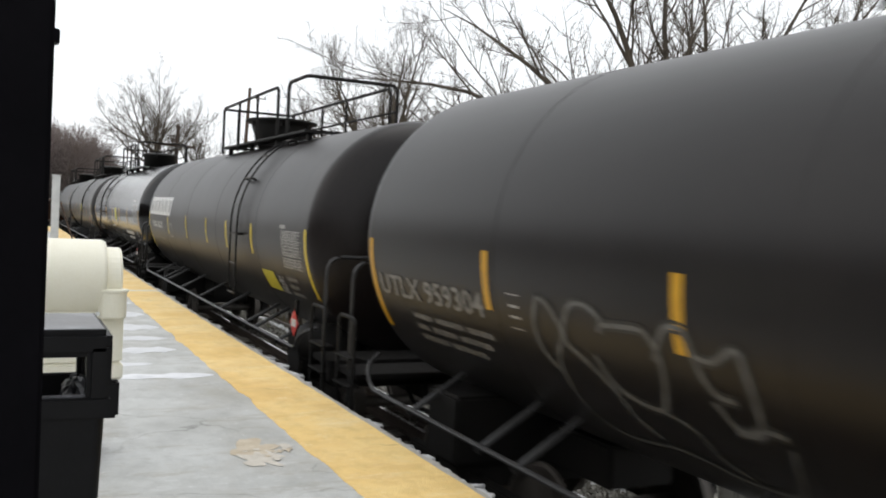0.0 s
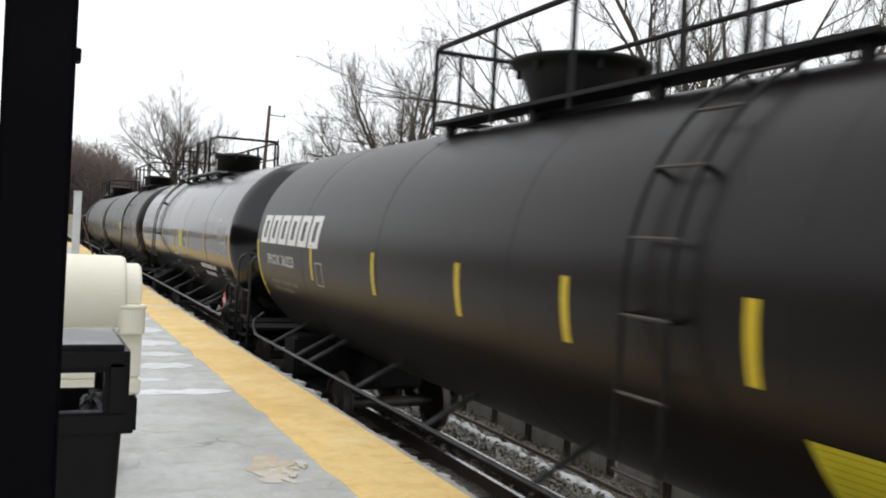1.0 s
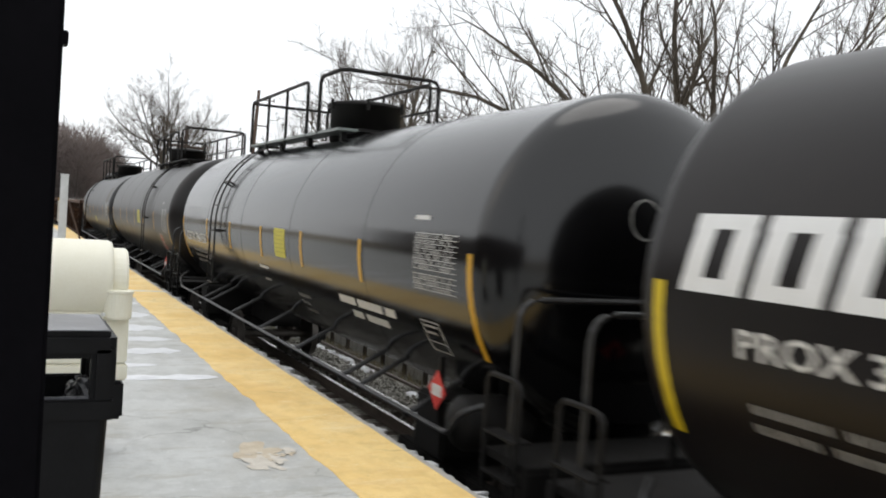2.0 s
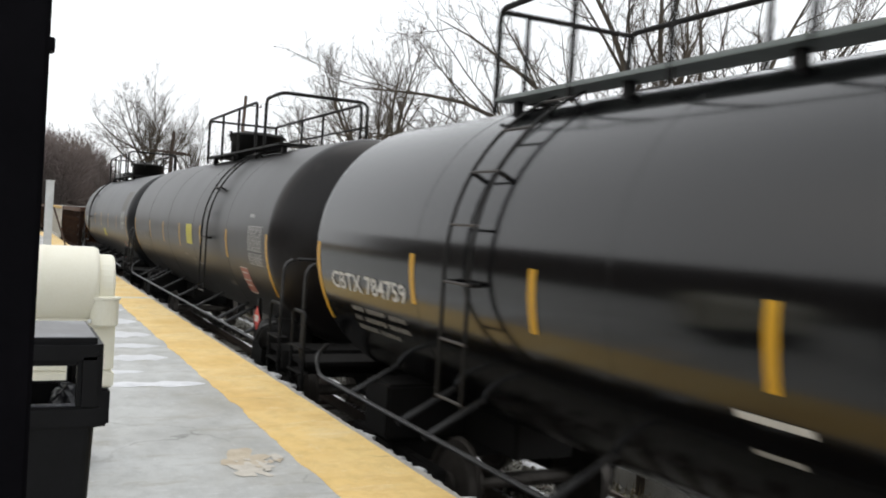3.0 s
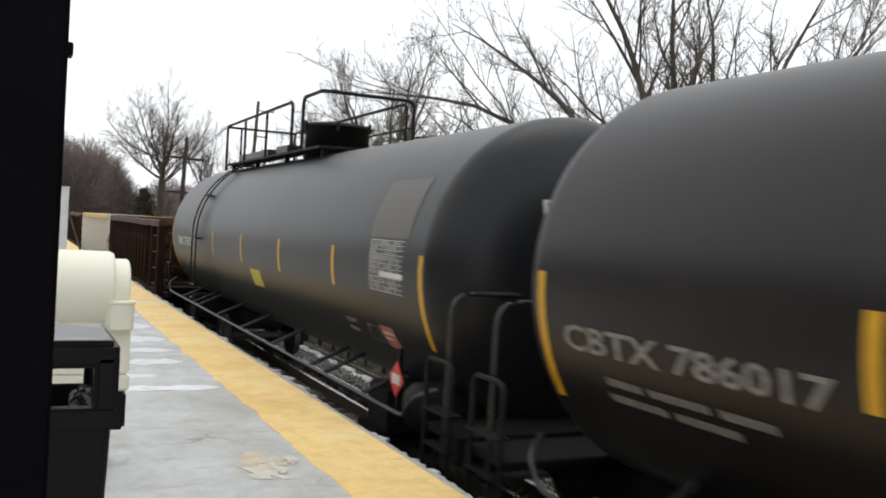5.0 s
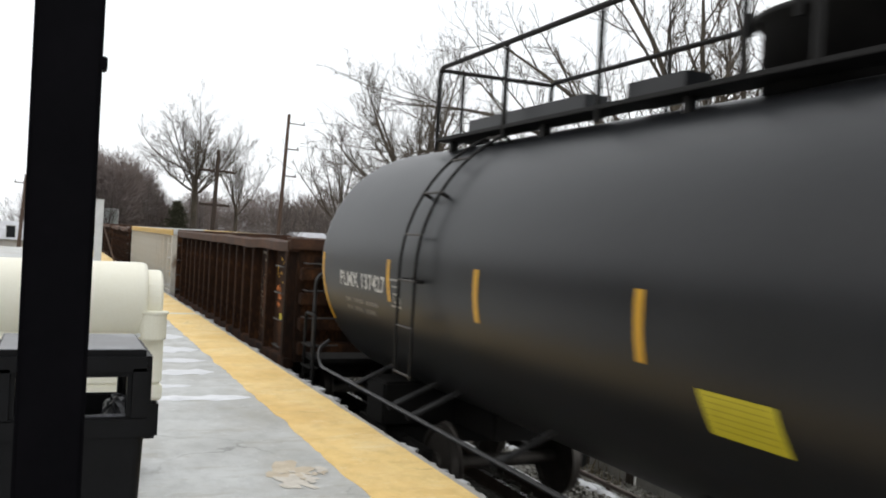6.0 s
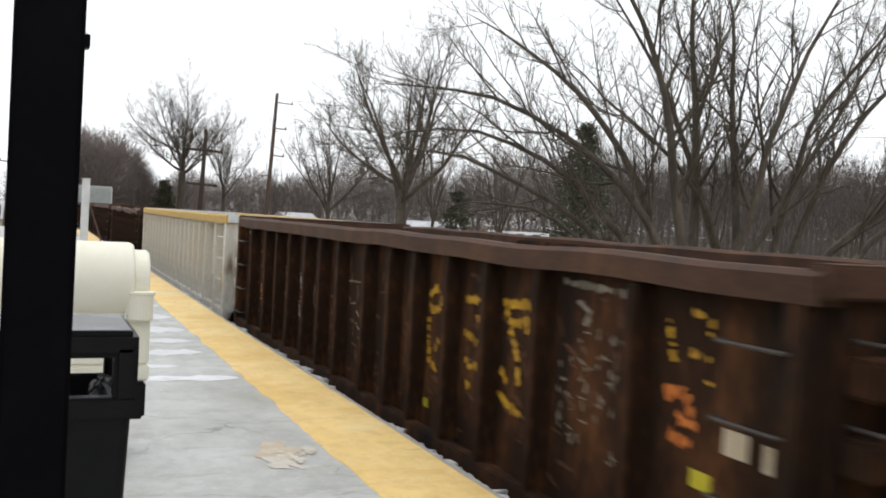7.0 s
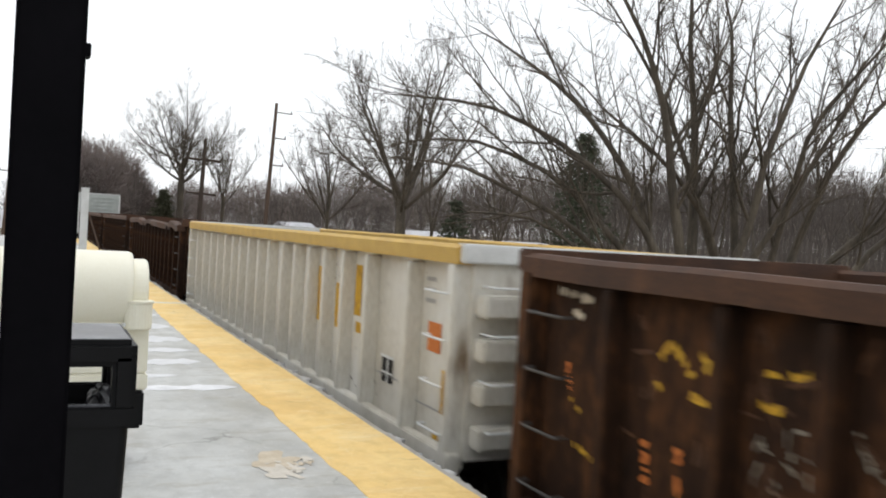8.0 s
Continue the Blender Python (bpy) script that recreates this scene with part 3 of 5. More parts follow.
def build_white_post():
    p = thing("white_post", (1.36, 30, 0), "white painted square post with a thin timber brace", "post")
    part("shaft", boxes((-0.13, 0.1, -0.06, 0.06, 0.012, 2.4), bevel=0.01), M_WHITE, p)
    part("cap", boxes((-0.15, 0.12, -0.08, 0.08, 2.402, 2.44), bevel=0.008), M_WHITE, p)
    part("base_plate", boxes((-0.2, 0.17, -0.12, 0.12, 0.0, 0.012), bevel=0.003), M_WHITE, p)
    part("brace", bar([(0.12, 0, 1.62), (0.66, 0, 0.0)], 0.03, 6), M_POLE, p, "thin timber brace")


build_post()
build_bin()
build_drum()
build_white_post()


# ---- trees ----
def grow(seed, stems, kids=(12, 7, 6), wobble=0.05, first=0.16, sides=(8, 5, 4, 3), segs=(12, 8, 5, 3), reach=0.5):
    """Vertices and faces of a leafless tree. A stem: (base, azimuth, lean, bend, length, radius) in metres and degrees;
    it leaves the base at its lean from upright and turns outward by the bend along its length."""
    rnd = random.Random(seed)
    verts, faces, stem_faces = [], [], []

    def limb(p, way, length, r, level):
        n, ns, pts = segs[level], sides[level], []
        ref = Vector((rnd.uniform(-1, 1), rnd.uniform(-1, 1), 0.3))
        drift = Vector((0, 0, 0))
        for k in range(n + 1):
            d = (way(k / n) + drift).normalized()
            pts.append((p.copy(), d, r * (1 - k / n) ** 0.85 * 0.95 + 0.05 * r + 0.002))
            q = wobble * (1, 1.5, 2.2, 2.6)[level]
            drift = drift * 0.8 + Vector((rnd.gauss(0, q), rnd.gauss(0, q), rnd.gauss(0, q)))
            p = p + d * (length / n)
        base = len(verts)
        for q, dd, rr in pts:
            u = dd.cross(ref).normalized()
            v = dd.cross(u)
            for k in range(ns):
                a = 2 * math.pi * k / ns
                verts.append(q + rr * (math.cos(a) * u + math.sin(a) * v))
        for i in range(n):
            for k in range(ns):
                a, b = base + i * ns + k, base + i * ns + (k + 1) % ns
                (faces if level else stem_faces).append((a, b, b + ns, a + ns))
        if level == 3:
            return
        lo = (first, 0.2, 0.15)[level]
        for c in range(kids[level]):
            f = lo + (0.98 - lo) * (c + rnd.random()) / kids[level]
            i = min(int(f * n), n - 1)
            q, dd, rr = pts[i][0].lerp(pts[i + 1][0], f * n - i), pts[i][1], pts[i][2]
            side = dd.cross(Vector((rnd.gauss(0, 1), rnd.gauss(0, 1), rnd.gauss(0, 1)))).normalized()
            if side.z < 0 and rnd.random() < 0.45:
                side = -side
            tilt = radians(rnd.uniform(*((24, 52), (28, 60), (30, 65))[level]))
            nd = dd * math.cos(tilt) + side * math.sin(tilt)
            curl = dd * 0.35 + Vector((0, 0, (0.25, 0.12, 0.0)[level])) + Vector((rnd.gauss(0, 0.2), rnd.gauss(0, 0.2), rnd.gauss(0, 0.15)))
            ln = length * (1.0 - 0.6 * f) * rnd.uniform(0.65, 1.2) * (reach, 0.5, 0.45)[level]
            limb(q, lambda t, nd=nd, curl=curl: nd + curl * t, ln, min(max(rr * rnd.uniform(*((0.32, 0.54), (0.38, 0.58), (0.42, 0.62))[level]), 0.003), rr), level + 1)

    for base, az, lean, bend, length, r in stems:
        def way(t, az=radians(az), lean=radians(lean), bend=radians(bend)):
            a = lean + bend * t
            return Vector((math.cos(az) * math.sin(a), math.sin(az) * math.sin(a), math.cos(a)))
        limb(Vector(base), way, length, r, 0)
    return verts, faces, stem_faces


def bole_tree(seed, height, r0, fork_at, leaders, spread, bend, kids, coarse=False, slim=1.0, reach=0.5):
    """A single bole dividing into leaders that fan out to the given spread (degrees) and turn by the bend."""
    rnd = random.Random(seed + 500)
    stems = []
    for k in range(leaders):
        f = (k + 0.5) / leaders
        lean = spread * (0.12 + 0.88 * f) * rnd.uniform(0.85, 1.1)
        stems.append(((0, 0, fork_at * rnd.uniform(0.8, 1.12)), 137.5 * k + rnd.uniform(-25, 25), lean, bend * f + rnd.uniform(-6, 6), (height - fork_at) * rnd.uniform(0.85, 1.05), r0 * slim * rnd.uniform(0.4, 0.56)))
    v, f2, f1 = grow(seed, stems, kids, first=0.14, wobble=0.065, reach=reach, segs=(5, 3, 2, 1) if coarse else (10, 6, 4, 2), sides=(5, 4, 3, 3) if coarse else (7, 5, 4, 3))
    n = len(v)
    for k in range(8):
        z = -0.4 + (fork_at * 1.1 + 0.4) * k / 7
        r = r0 * (1.3 - 0.3 * min(1, k / 3)) * (1 - 0.05 * max(0, k - 3))
        v += [Vector((r * math.cos(2 * math.pi * j / 9), r * math.sin(2 * math.pi * j / 9), z)) for j in range(9)]
    f1 += [(n + 9 * i + j, n + 9 * i + (j + 1) % 9, n + 9 * i + 9 + (j + 1) % 9, n + 9 * i + 9 + j) for i in range(7) for j in range(9)]
    return v, f2, f1


def mesh_of(name, data, mat, smooth=True):
    me = bpy.data.meshes.new(name)
    me.from_pydata(*[data[0], [], data[1]])
    me.materials.append(mat)
    if smooth:
        me.polygons.foreach_set("use_smooth", [True] * len(me.polygons))
    return me


def put_tree(data, x, y, z, label, mat=None, turn=0.0, group=""):
    t = thing("bare_tree", (x, y, z), label, "tree", group)
    t.rotation_euler = (0, 0, turn)
    for name, faces in (("trunk", data[2]), ("crown", data[1])):
        used = sorted({i for f in faces for i in f})
        at = {i: k for k, i in enumerate(used)}
        part(name, mesh_of(name, ([data[0][i] for i in used], [tuple(at[i] for i in f) for f in faces]), mat or M_BARK), None, t)
    return t


def build_trees():
    # azimuth 155 leads towards the platform's far end, -25 away from it
    near = [((-0.5, 0.1, -0.4), 160, 16, 96, 12.0, 0.13), ((-0.3, -0.3, -0.4), 148, 12, 84, 13.0, 0.15), ((-0.4, 0.4, -0.4), 170, 26, 82, 11.5, 0.12),
            ((-0.1, 0.2, -0.4), 140, 14, 52, 12.5, 0.17), ((0.0, -0.2, -0.4), 150, 7, 34, 13.0, 0.19), ((0.2, 0.3, -0.4), 60, 5, 14, 13.0, 0.2),
            ((0.3, -0.2, -0.4), -20, 9, 16, 12.5, 0.17), ((0.5, 0.1, -0.4), -35, 18, 22, 11.0, 0.14), ((-0.6, -0.2, -0.4), 165, 30, 84, 9.5, 0.09)]
    put_tree(grow(11, near, (11, 10, 8), reach=0.46, first=0.3, wobble=0.07), 16.9, 19.8, -1.5, "large leafless multi-stemmed tree with long arching limbs")
    far = [((-0.3, 0.1, -0.4), 150, 12, 22, 12.5, 0.15), ((0, 0.3, -0.4), 90, 4, 10, 13.0, 0.18), ((0.2, -0.1, -0.4), -15, 14, 18, 12.5, 0.17),
           ((0.3, 0.2, -0.4), -28, 26, 26, 12.5, 0.16), ((0.4, -0.2, -0.4), -20, 36, 30, 12.0, 0.15), ((0.5, 0.1, -0.4), -30, 47, 30, 11.0, 0.13),
           ((0.5, -0.1, -0.4), -24, 58, 22, 9.5, 0.1), ((-0.2, -0.3, -0.4), 172, 22, 30, 11.0, 0.12), ((0.1, 0.0, -0.4), -70, 10, 24, 12.0, 0.14)]
    put_tree(grow(23, far, (11, 10, 8), reach=0.46, first=0.3, wobble=0.07), 19.3, 20.1, -1.5, "large leafless multi-stemmed tree with limbs fanning outward")
    put_tree(bole_tree(5, 15.2, 0.40, 4.6, 8, 66, -32, (13, 10, 10), slim=0.85, reach=0.54), 22.0, 55, -1.2, "tall leafless tree dividing into a broad vase of leaders")
    put_tree(bole_tree(8, 18.0, 0.42, 8.2, 13, 86, -34, (13, 11, 10), slim=0.7, reach=0.56), 15.5, 110, -1.3, "tall leafless tree with a broad crown against the sky")
    put_tree(bole_tree(9, 13.8, 0.24, 5.2, 8, 60, -22, (11, 9, 9), slim=0.75, reach=0.56), 20.0, 107, -1.3, "slender leafless tree behind a utility pole")
    put_tree(bole_tree(14, 11.6, 0.2, 3.5, 7, 54, -24, (10, 9, 8)), 20.3, 66, -1.2, "smaller leafless tree in front of the woods")
    put_tree(bole_tree(15, 9.5, 0.14, 2.5, 4, 30, -12, (8, 7, 6)), 26.5, 60, -1.1, "young leafless tree at the edge of the woods")
    put_tree(bole_tree(17, 8.5, 0.12, 1.8, 5, 34, -12, (8, 6, 5)), 24.6, 46, -1.1, "young leafless tree with thin upright stems")


def crowns(name, label, clumps):
    """Many short upward twigs filling rounded crowns."""
    rng = np.random.default_rng(12)
    vs = []
    for x, y, z, r, h, n in clumps:
        d = rng.normal(size=(n, 3))
        d /= np.linalg.norm(d, axis=1)[:, None]
        rad = rng.random(n)[:, None] ** 0.45 * rng.uniform(0.82, 1.0, (n, 1))
        o = d * rad * np.array([r, r, h * 0.5]) + np.array([x, y, z + h * 0.47])
        way = d * np.array([1, 1, 0.5]) + rng.normal(size=(n, 3)) * 0.35 + np.array([0, 0, 0.75])
        way /= np.linalg.norm(way, axis=1)[:, None]
        side = np.cross(way, rng.normal(size=(n, 3)))
        side *= rng.uniform(0.025, 0.05, (n, 1)) / np.linalg.norm(side, axis=1)[:, None]
        tip = o + way * rng.uniform(0.45, 1.25, (n, 1))
        vs.append(np.stack([o - side, o + side, tip], 1).reshape(-1, 3))
    v = np.concatenate(vs)
    me = bpy.data.meshes.new(name)
    me.vertices.add(len(v))
    me.vertices.foreach_set("co", v.ravel())
    me.loops.add(len(v))
    me.loops.foreach_set("vertex_index", np.arange(len(v)))
    me.polygons.add(len(v) // 3)
    me.polygons.foreach_set("loop_start", np.arange(0, len(v), 3))
    me.update(calc_edges=True)
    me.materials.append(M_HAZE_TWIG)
    tagged(new(name, me), label, "woods", kind="stuff")


def build_woods():
    kinds = [bole_tree(31 + k, 11 + 1.2 * k, 0.17, 3.5, 5, 34, -14, (8, 6, 5), True) for k in range(4)]
    kinds += [grow(41 + k, [((0, 0, -0.2), 51 * j, 14 + 4 * j, 12, 4.4, 0.035) for j in range(7)], (6, 5, 4), first=0.1, segs=(4, 3, 2, 1), sides=(4, 3, 3, 3)) for k in range(2)]
    arr = [(np.array([tuple(v) for v in d[0]]), np.array(d[1] + d[2])) for d in kinds]
    rnd = random.Random(4)

    def mass(name, label, spots):
        vs, fs, off = [], [], 0
        for x, y, z, k, s in spots:
            v, f = arr[k]
            a = rnd.uniform(0, 6.28)
            rot = np.array([[math.cos(a), -math.sin(a), 0], [math.sin(a), math.cos(a), 0], [0, 0, 1]])
            vs.append((v * s) @ rot.T + np.array([x, y, z]))
            fs.append(f + off)
            off += len(v)
        v, f = np.concatenate(vs), np.concatenate(fs)
        me = bpy.data.meshes.new(name)
        me.vertices.add(len(v))
        me.vertices.foreach_set("co", v.ravel())
        me.loops.add(f.size)
        me.loops.foreach_set("vertex_index", f.ravel())
        me.polygons.add(len(f))
        me.polygons.foreach_set("loop_start", np.arange(0, f.size, 4))
        me.update(calc_edges=True)
        me.validate()
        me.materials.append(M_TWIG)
        tagged(new(name, me), label, "woods", kind="stuff")

    spots = []
    for k in range(110):
        q = 0.24 + 1.2 * (k + rnd.random()) / 110
        y = rnd.uniform(62, 110) / math.sqrt(0.6 + q * q * 0.55)
        if any(lo < q < hi for lo, hi in ((0.245, 0.285), (0.425, 0.46), (0.54, 0.59))):
            y = rnd.uniform(96, 120)
        spots.append((q * y, y, -0.8, rnd.randrange(4), rnd.uniform(0.8, 1.05) * min(1.05, 0.55 + 0.9 * max(0, q - 0.2))))
    for k in range(96):
        q = 0.2 + 1.3 * (k + rnd.random()) / 96
        y = rnd.uniform(48, 85) / math.sqrt(0.6 + q * q * 0.55)
        if any(lo < q < hi for lo, hi in ((0.245, 0.285), (0.425, 0.46), (0.54, 0.59))):
            y = rnd.uniform(92, 110)
        spots.append((q * y, y, -0.9, 4 + rnd.randrange(2), rnd.uniform(0.8, 1.3)))
    mass("far_woods", "dense grey-brown leafless woods beyond the field", spots)
    spots = []
    for k in range(16):
        y = rnd.uniform(100, 135)
        spots.append(((0.015 + 0.115 * rnd.random()) * y, y, -1.3, rnd.randrange(4), rnd.uniform(0.55, 0.72)))
    for k in range(14):
        y = rnd.uniform(95, 120)
        spots.append(((-0.1 + 0.26 * rnd.random()) * y, y, -1.3, 4 + rnd.randrange(2), rnd.uniform(1.0, 1.5)))
    mass("thicket", "dark brown leafless thicket in the distance", spots)
    # fine twigs of the farther crowns: soft domes with uneven tops
    clumps = []
    for k in range(110):
        q = 0.125 + 1.3 * (k + rnd.random()) / 110
        y = rnd.uniform(112, 150) / math.sqrt(0.75 + q * q * 0.6)
        top = 10.3 + 6.0 * max(0, min(1, (q - 0.3) / 0.22)) + 1.2 * math.sin(q * 23) + 0.8 * math.sin(q * 61 + 1) + rnd.uniform(-1.2, 1.2)
        clumps.append((q * y, y, -1.2, rnd.uniform(2.4, 3.8), max(top, 5.0), 2500))
    crowns("distant_woods", "grey-brown twiggy crowns of distant woods, haze painted in", clumps)
    clumps = []
    for k in range(34):
        f = rnd.random()
        y = rnd.uniform(98, 130)
        top = (14.2 - 26 * (f - 0.4) ** 2) * rnd.uniform(0.72, 1.0)
        clumps.append(((-0.005 + 0.128 * f) * y, y, -1.3, rnd.uniform(2.2, 3.2), top, 3400))
    crowns("thicket_twigs", "dense grey-brown twigs of a leafless thicket, haze painted in", clumps)


def evergreen(seed, height, radius, layers, mat, x, y, z, label, name="pine_tree"):
    rnd = random.Random(seed)
    t = thing(name, (x, y, z), label, "tree")
    part("trunk", tube(bmesh.new(), [(0, 0, -0.3), (0, 0, height * 0.95)], 0.16, 7, 0.02), M_BARK, t)
    verts, faces = [], []
    for k in range(layers):
        f = k / layers
        zz = height * (0.12 + 0.88 * f)
        rr = radius * (1 - f) ** 0.8 * rnd.uniform(0.7, 1.1) + 0.1
        for j in range(9):
            a = rnd.uniform(0, 6.28)
            tip = Vector((math.cos(a), math.sin(a), rnd.uniform(-0.35, 0.1))) * rr * rnd.uniform(0.6, 1.1)
            for c in range(16):
                s = rnd.uniform(0.15, 1)
                o = Vector((0, 0, zz)) + tip * s + Vector((rnd.gauss(0, 0.12), rnd.gauss(0, 0.12), rnd.gauss(0, 0.1)))
                d = (tip.normalized() + Vector((rnd.gauss(0, 0.6), rnd.gauss(0, 0.6), rnd.gauss(0, 0.4)))).normalized()
                w = d.cross(Vector((rnd.gauss(0, 1), rnd.gauss(0, 1), rnd.gauss(0, 1)))).normalized() * rnd.uniform(0.03, 0.07)
                b = len(verts)
                verts += [o - w, o + w, o + d * rnd.uniform(0.2, 0.42)]
                faces.append((b, b + 1, b + 2))
    part("crown", mesh_of("crown", (verts, faces), mat, False), None, t)


build_trees()
build_woods()
evergreen(3, 9.2, 3.9, 40, M_PINE, 29.6, 45, -1.1, "dark green pine tree at the edge of the woods")
evergreen(6, 5.2, 1.9, 16, M_PINE, 27.0, 57, -1.1, "small dark pine tree among bare trees")
evergreen(7, 5.6, 2.6, 40, M_BUSH, 11.6, 94, -1.3, "dull green evergreen bush at the line side", "evergreen_bush")


# ---- poles and houses ----
def build_pole(x, y, top, lean, label, arms, wood=None, thick=0.17):
    wood = wood or M_POLE
    p = thing("utility_pole", (x, y, -1.5), label, "utility pole")
    h = top + 1.5
    tilt = Matrix.Rotation(lean, 4, "Y")
    at = lambda v: tuple(tilt @ Vector(v))
    part("shaft", tube(bmesh.new(), [at((0, 0, -0.3)), at((0, 0, h))], thick, 10, thick * 0.65), wood, p)
    for z, x0, x1, s in arms:
        bm = bmesh.new()
        tube(bm, [at((x0, 0, z)), at((x1, 0, z))], s, 6)
        part("crossarm", bm, wood, p)
        for u in (x0 + 0.08, x1 - 0.08):
            part("insulator", tube(bmesh.new(), [at((u, 0, z + s)), at((u, 0, z + 0.22))], 0.05, 6, 0.03), M_GEAR, p)
    return p, at


p1, at1 = build_pole(15.18, 65, 10.46, 0.04, "brown wooden utility pole with short side arms", ((11.3, -0.1, 1.25, 0.04), (9.4, -0.1, 0.95, 0.05), (7.4, -0.1, 0.95, 0.05)))
p2, at2 = build_pole(12.84, 80, 8.6, 0.0325, "wooden utility pole with two crossarms", ((8.3, -1.55, 1.55, 0.13), (5.3, -1.3, 1.3, 0.12)), M_POLE_DARK, 0.24)
part("transformer_box", boxes((0.2, 0.9, -0.2, 0.2, 1.9, 2.7), bevel=0.03), M_WHITE, p2, "pale equipment box on the pole")
for z, x in ((11.4, 1.2), (9.5, 0.95), (7.5, 0.95)):
    a = Vector((15.18, 65, -1.5)) + Vector(at1((x, 0, z + 0.2)))
    b = Vector((62, 48, 8.4 + (z - 9.4)))
    cable = bar([a.lerp(b, s / 14) - Vector((0, 0, 3.0 * (s / 14) * (1 - s / 14))) for s in range(15)], 0.012, 4)
    tagged(new("overhead_wire", finish("overhead_wire", cable, M_GEAR)), "thin sagging overhead wire", "wire")


def build_house(x, y, w, d, h, turn, label):
    o = thing("house", (x, y, -0.9), label, "house")
    o.rotation_euler = (0, 0, turn)
    part("wall", boxes((-w / 2, w / 2, -d / 2, d / 2, -0.4, h)), M_HOUSE, o)
    bm = bmesh.new()
    e, r = 0.35, h + 0.28 * d
    a = [bm.verts.new(v) for v in ((-w / 2 - e, -d / 2 - e, h - 0.1), (w / 2 + e, -d / 2 - e, h - 0.1), (w / 2 + e, 0, r), (-w / 2 - e, 0, r), (w / 2 + e, d / 2 + e, h - 0.1), (-w / 2 - e, d / 2 + e, h - 0.1))]
    for q in ((0, 1, 2, 3), (3, 2, 4, 5), (0, 3, 5), (1, 4, 2), (0, 5, 4, 1)):
        bm.faces.new([a[i] for i in q])
    part("roof", bm, M_ROOF, o, "snow-dusted pitched roof")
    for k in range(3):
        win = part("window", boxes((-w / 2 + w * (k + 0.7) / 3.4 - 0.4, -w / 2 + w * (k + 0.7) / 3.4 + 0.4, -d / 2 - 0.03, -d / 2 + 0.02, 0.9, 2.0)), M_WHITE, o)
        part("pane", boxes((-w / 2 + w * (k + 0.7) / 3.4 - 0.33, -w / 2 + w * (k + 0.7) / 3.4 + 0.33, -d / 2 - 0.04, -d / 2 - 0.031, 0.97, 1.93)), M_GLASS_DARK, win)


build_house(22.9, 85, 3.6, 3.6, 1.7, 0.5, "small pale house with a snow-dusted roof")
build_house(33.5, 76, 4.5, 5, 1.2, -0.3, "pale house half hidden by bare trees")
build_house(40.5, 72, 5, 4, 1.0, -0.4, "pale house with a snowy roof beyond the field")
build_house(-3.6, 84, 6, 5, 0.9, 0.2, "low grey-roofed shed beyond the platform")
build_pole(-2.4, 78, 5.2, 0.05, "thin wooden utility pole far down the line", ((6.0, -0.8, 0.8, 0.05),))
build_pole(-1.4, 96, 5.4, 0.04, "thin wooden utility pole far down the line", ((6.2, -0.8, 0.8, 0.05),))


# ---- the train: places along the track at the start (m), and how far it has come at each time ----
COME = [(0, 0), (1, 9.9), (2.5, 24.85), (3, 29.87), (3.5, 34.9), (4, 39.95), (5.5, 55.0), (6, 59.95), (6.5, 64.91), (7, 69.93), (7.5, 74.95), (8, 79.96)]
UP = -RAIL_Z  # the cars' own height of the platform's surface
WHEEL_R = 0.42
CARS, WHEELSETS = [], []


def wheel_mesh():
    bm = bmesh.new()
    for s in (-1, 1):
        prof = [(0.10, -0.07), (0.36, -0.045), (0.39, -0.07), (0.455, -0.07), (0.45, -0.045), (WHEEL_R, -0.035), (WHEEL_R - 0.006, 0.06), (0.36, 0.06), (0.34, 0.03), (0.12, 0.05), (0.11, 0.09)]
        w = lathe([(r, s * h) for r, h in prof], "x", 28, (s * 0.755, 0, 0))
        me = bpy.data.meshes.new("tmp")
        w.to_mesh(me)
        w.free()
        bm.from_mesh(me)
        bpy.data.meshes.remove(me)
    tube(bm, [(-1.02, 0, 0), (1.02, 0, 0)], 0.08, 12)
    bmesh.ops.recalc_face_normals(bm, faces=bm.faces[:])
    return finish("wheelset", bm, M_WHEEL)


def truck_mesh():
    bm = bmesh.new()
    for s in (-1, 1):
        x0, x1 = s * 1.0 - 0.06, s * 1.0 + 0.06
        box(bm, x0, x1, -1.1, 1.1, 0.5, 0.62, 0.015)
        box(bm, x0, x1, -0.62, 0.62, 0.2, 0.3, 0.015)
        for q in (-1, 1):
            box(bm, x0 - 0.02, x1 + 0.02, q * 0.89 - 0.14, q * 0.89 + 0.14, 0.3, 0.54, 0.02)
            box(bm, x0, x1, -0.07, 0.07, -0.26, 0.26, 0.01, m=Matrix.Translation((0, q * 0.55, 0.4)) @ Matrix.Rotation(q * 0.75, 4, "X"))
        for q in (-0.16, 0, 0.16):
            tube(bm, [(s * 1.0, q, 0.28), (s * 1.0, q, 0.52)], 0.065, 10)
    box(bm, -1.15, 1.15, -0.18, 0.18, 0.46, 0.68, 0.02)
    return finish("truck", bm, M_GEAR)


def coupler_mesh():
    bm = boxes((-0.07, 0.07, 0, 0.62, -0.08, 0.08), (-0.16, 0.16, 0.55, 0.74, -0.15, 0.15), (-0.17, -0.05, 0.70, 0.9, -0.13, 0.13), (0.06, 0.15, 0.7, 0.8, -0.13, 0.13), bevel=0.02)
    tube(bm, bent([(0.3, 0, -0.02), (0.34, 0.4, -0.3), (0.2, 0.8, -0.3)], 0.2), 0.03, 8)
    return finish("coupler", bm, M_GEAR)


ME_WHEEL, ME_TRUCK, ME_COUPLER = wheel_mesh(), truck_mesh(), coupler_mesh()


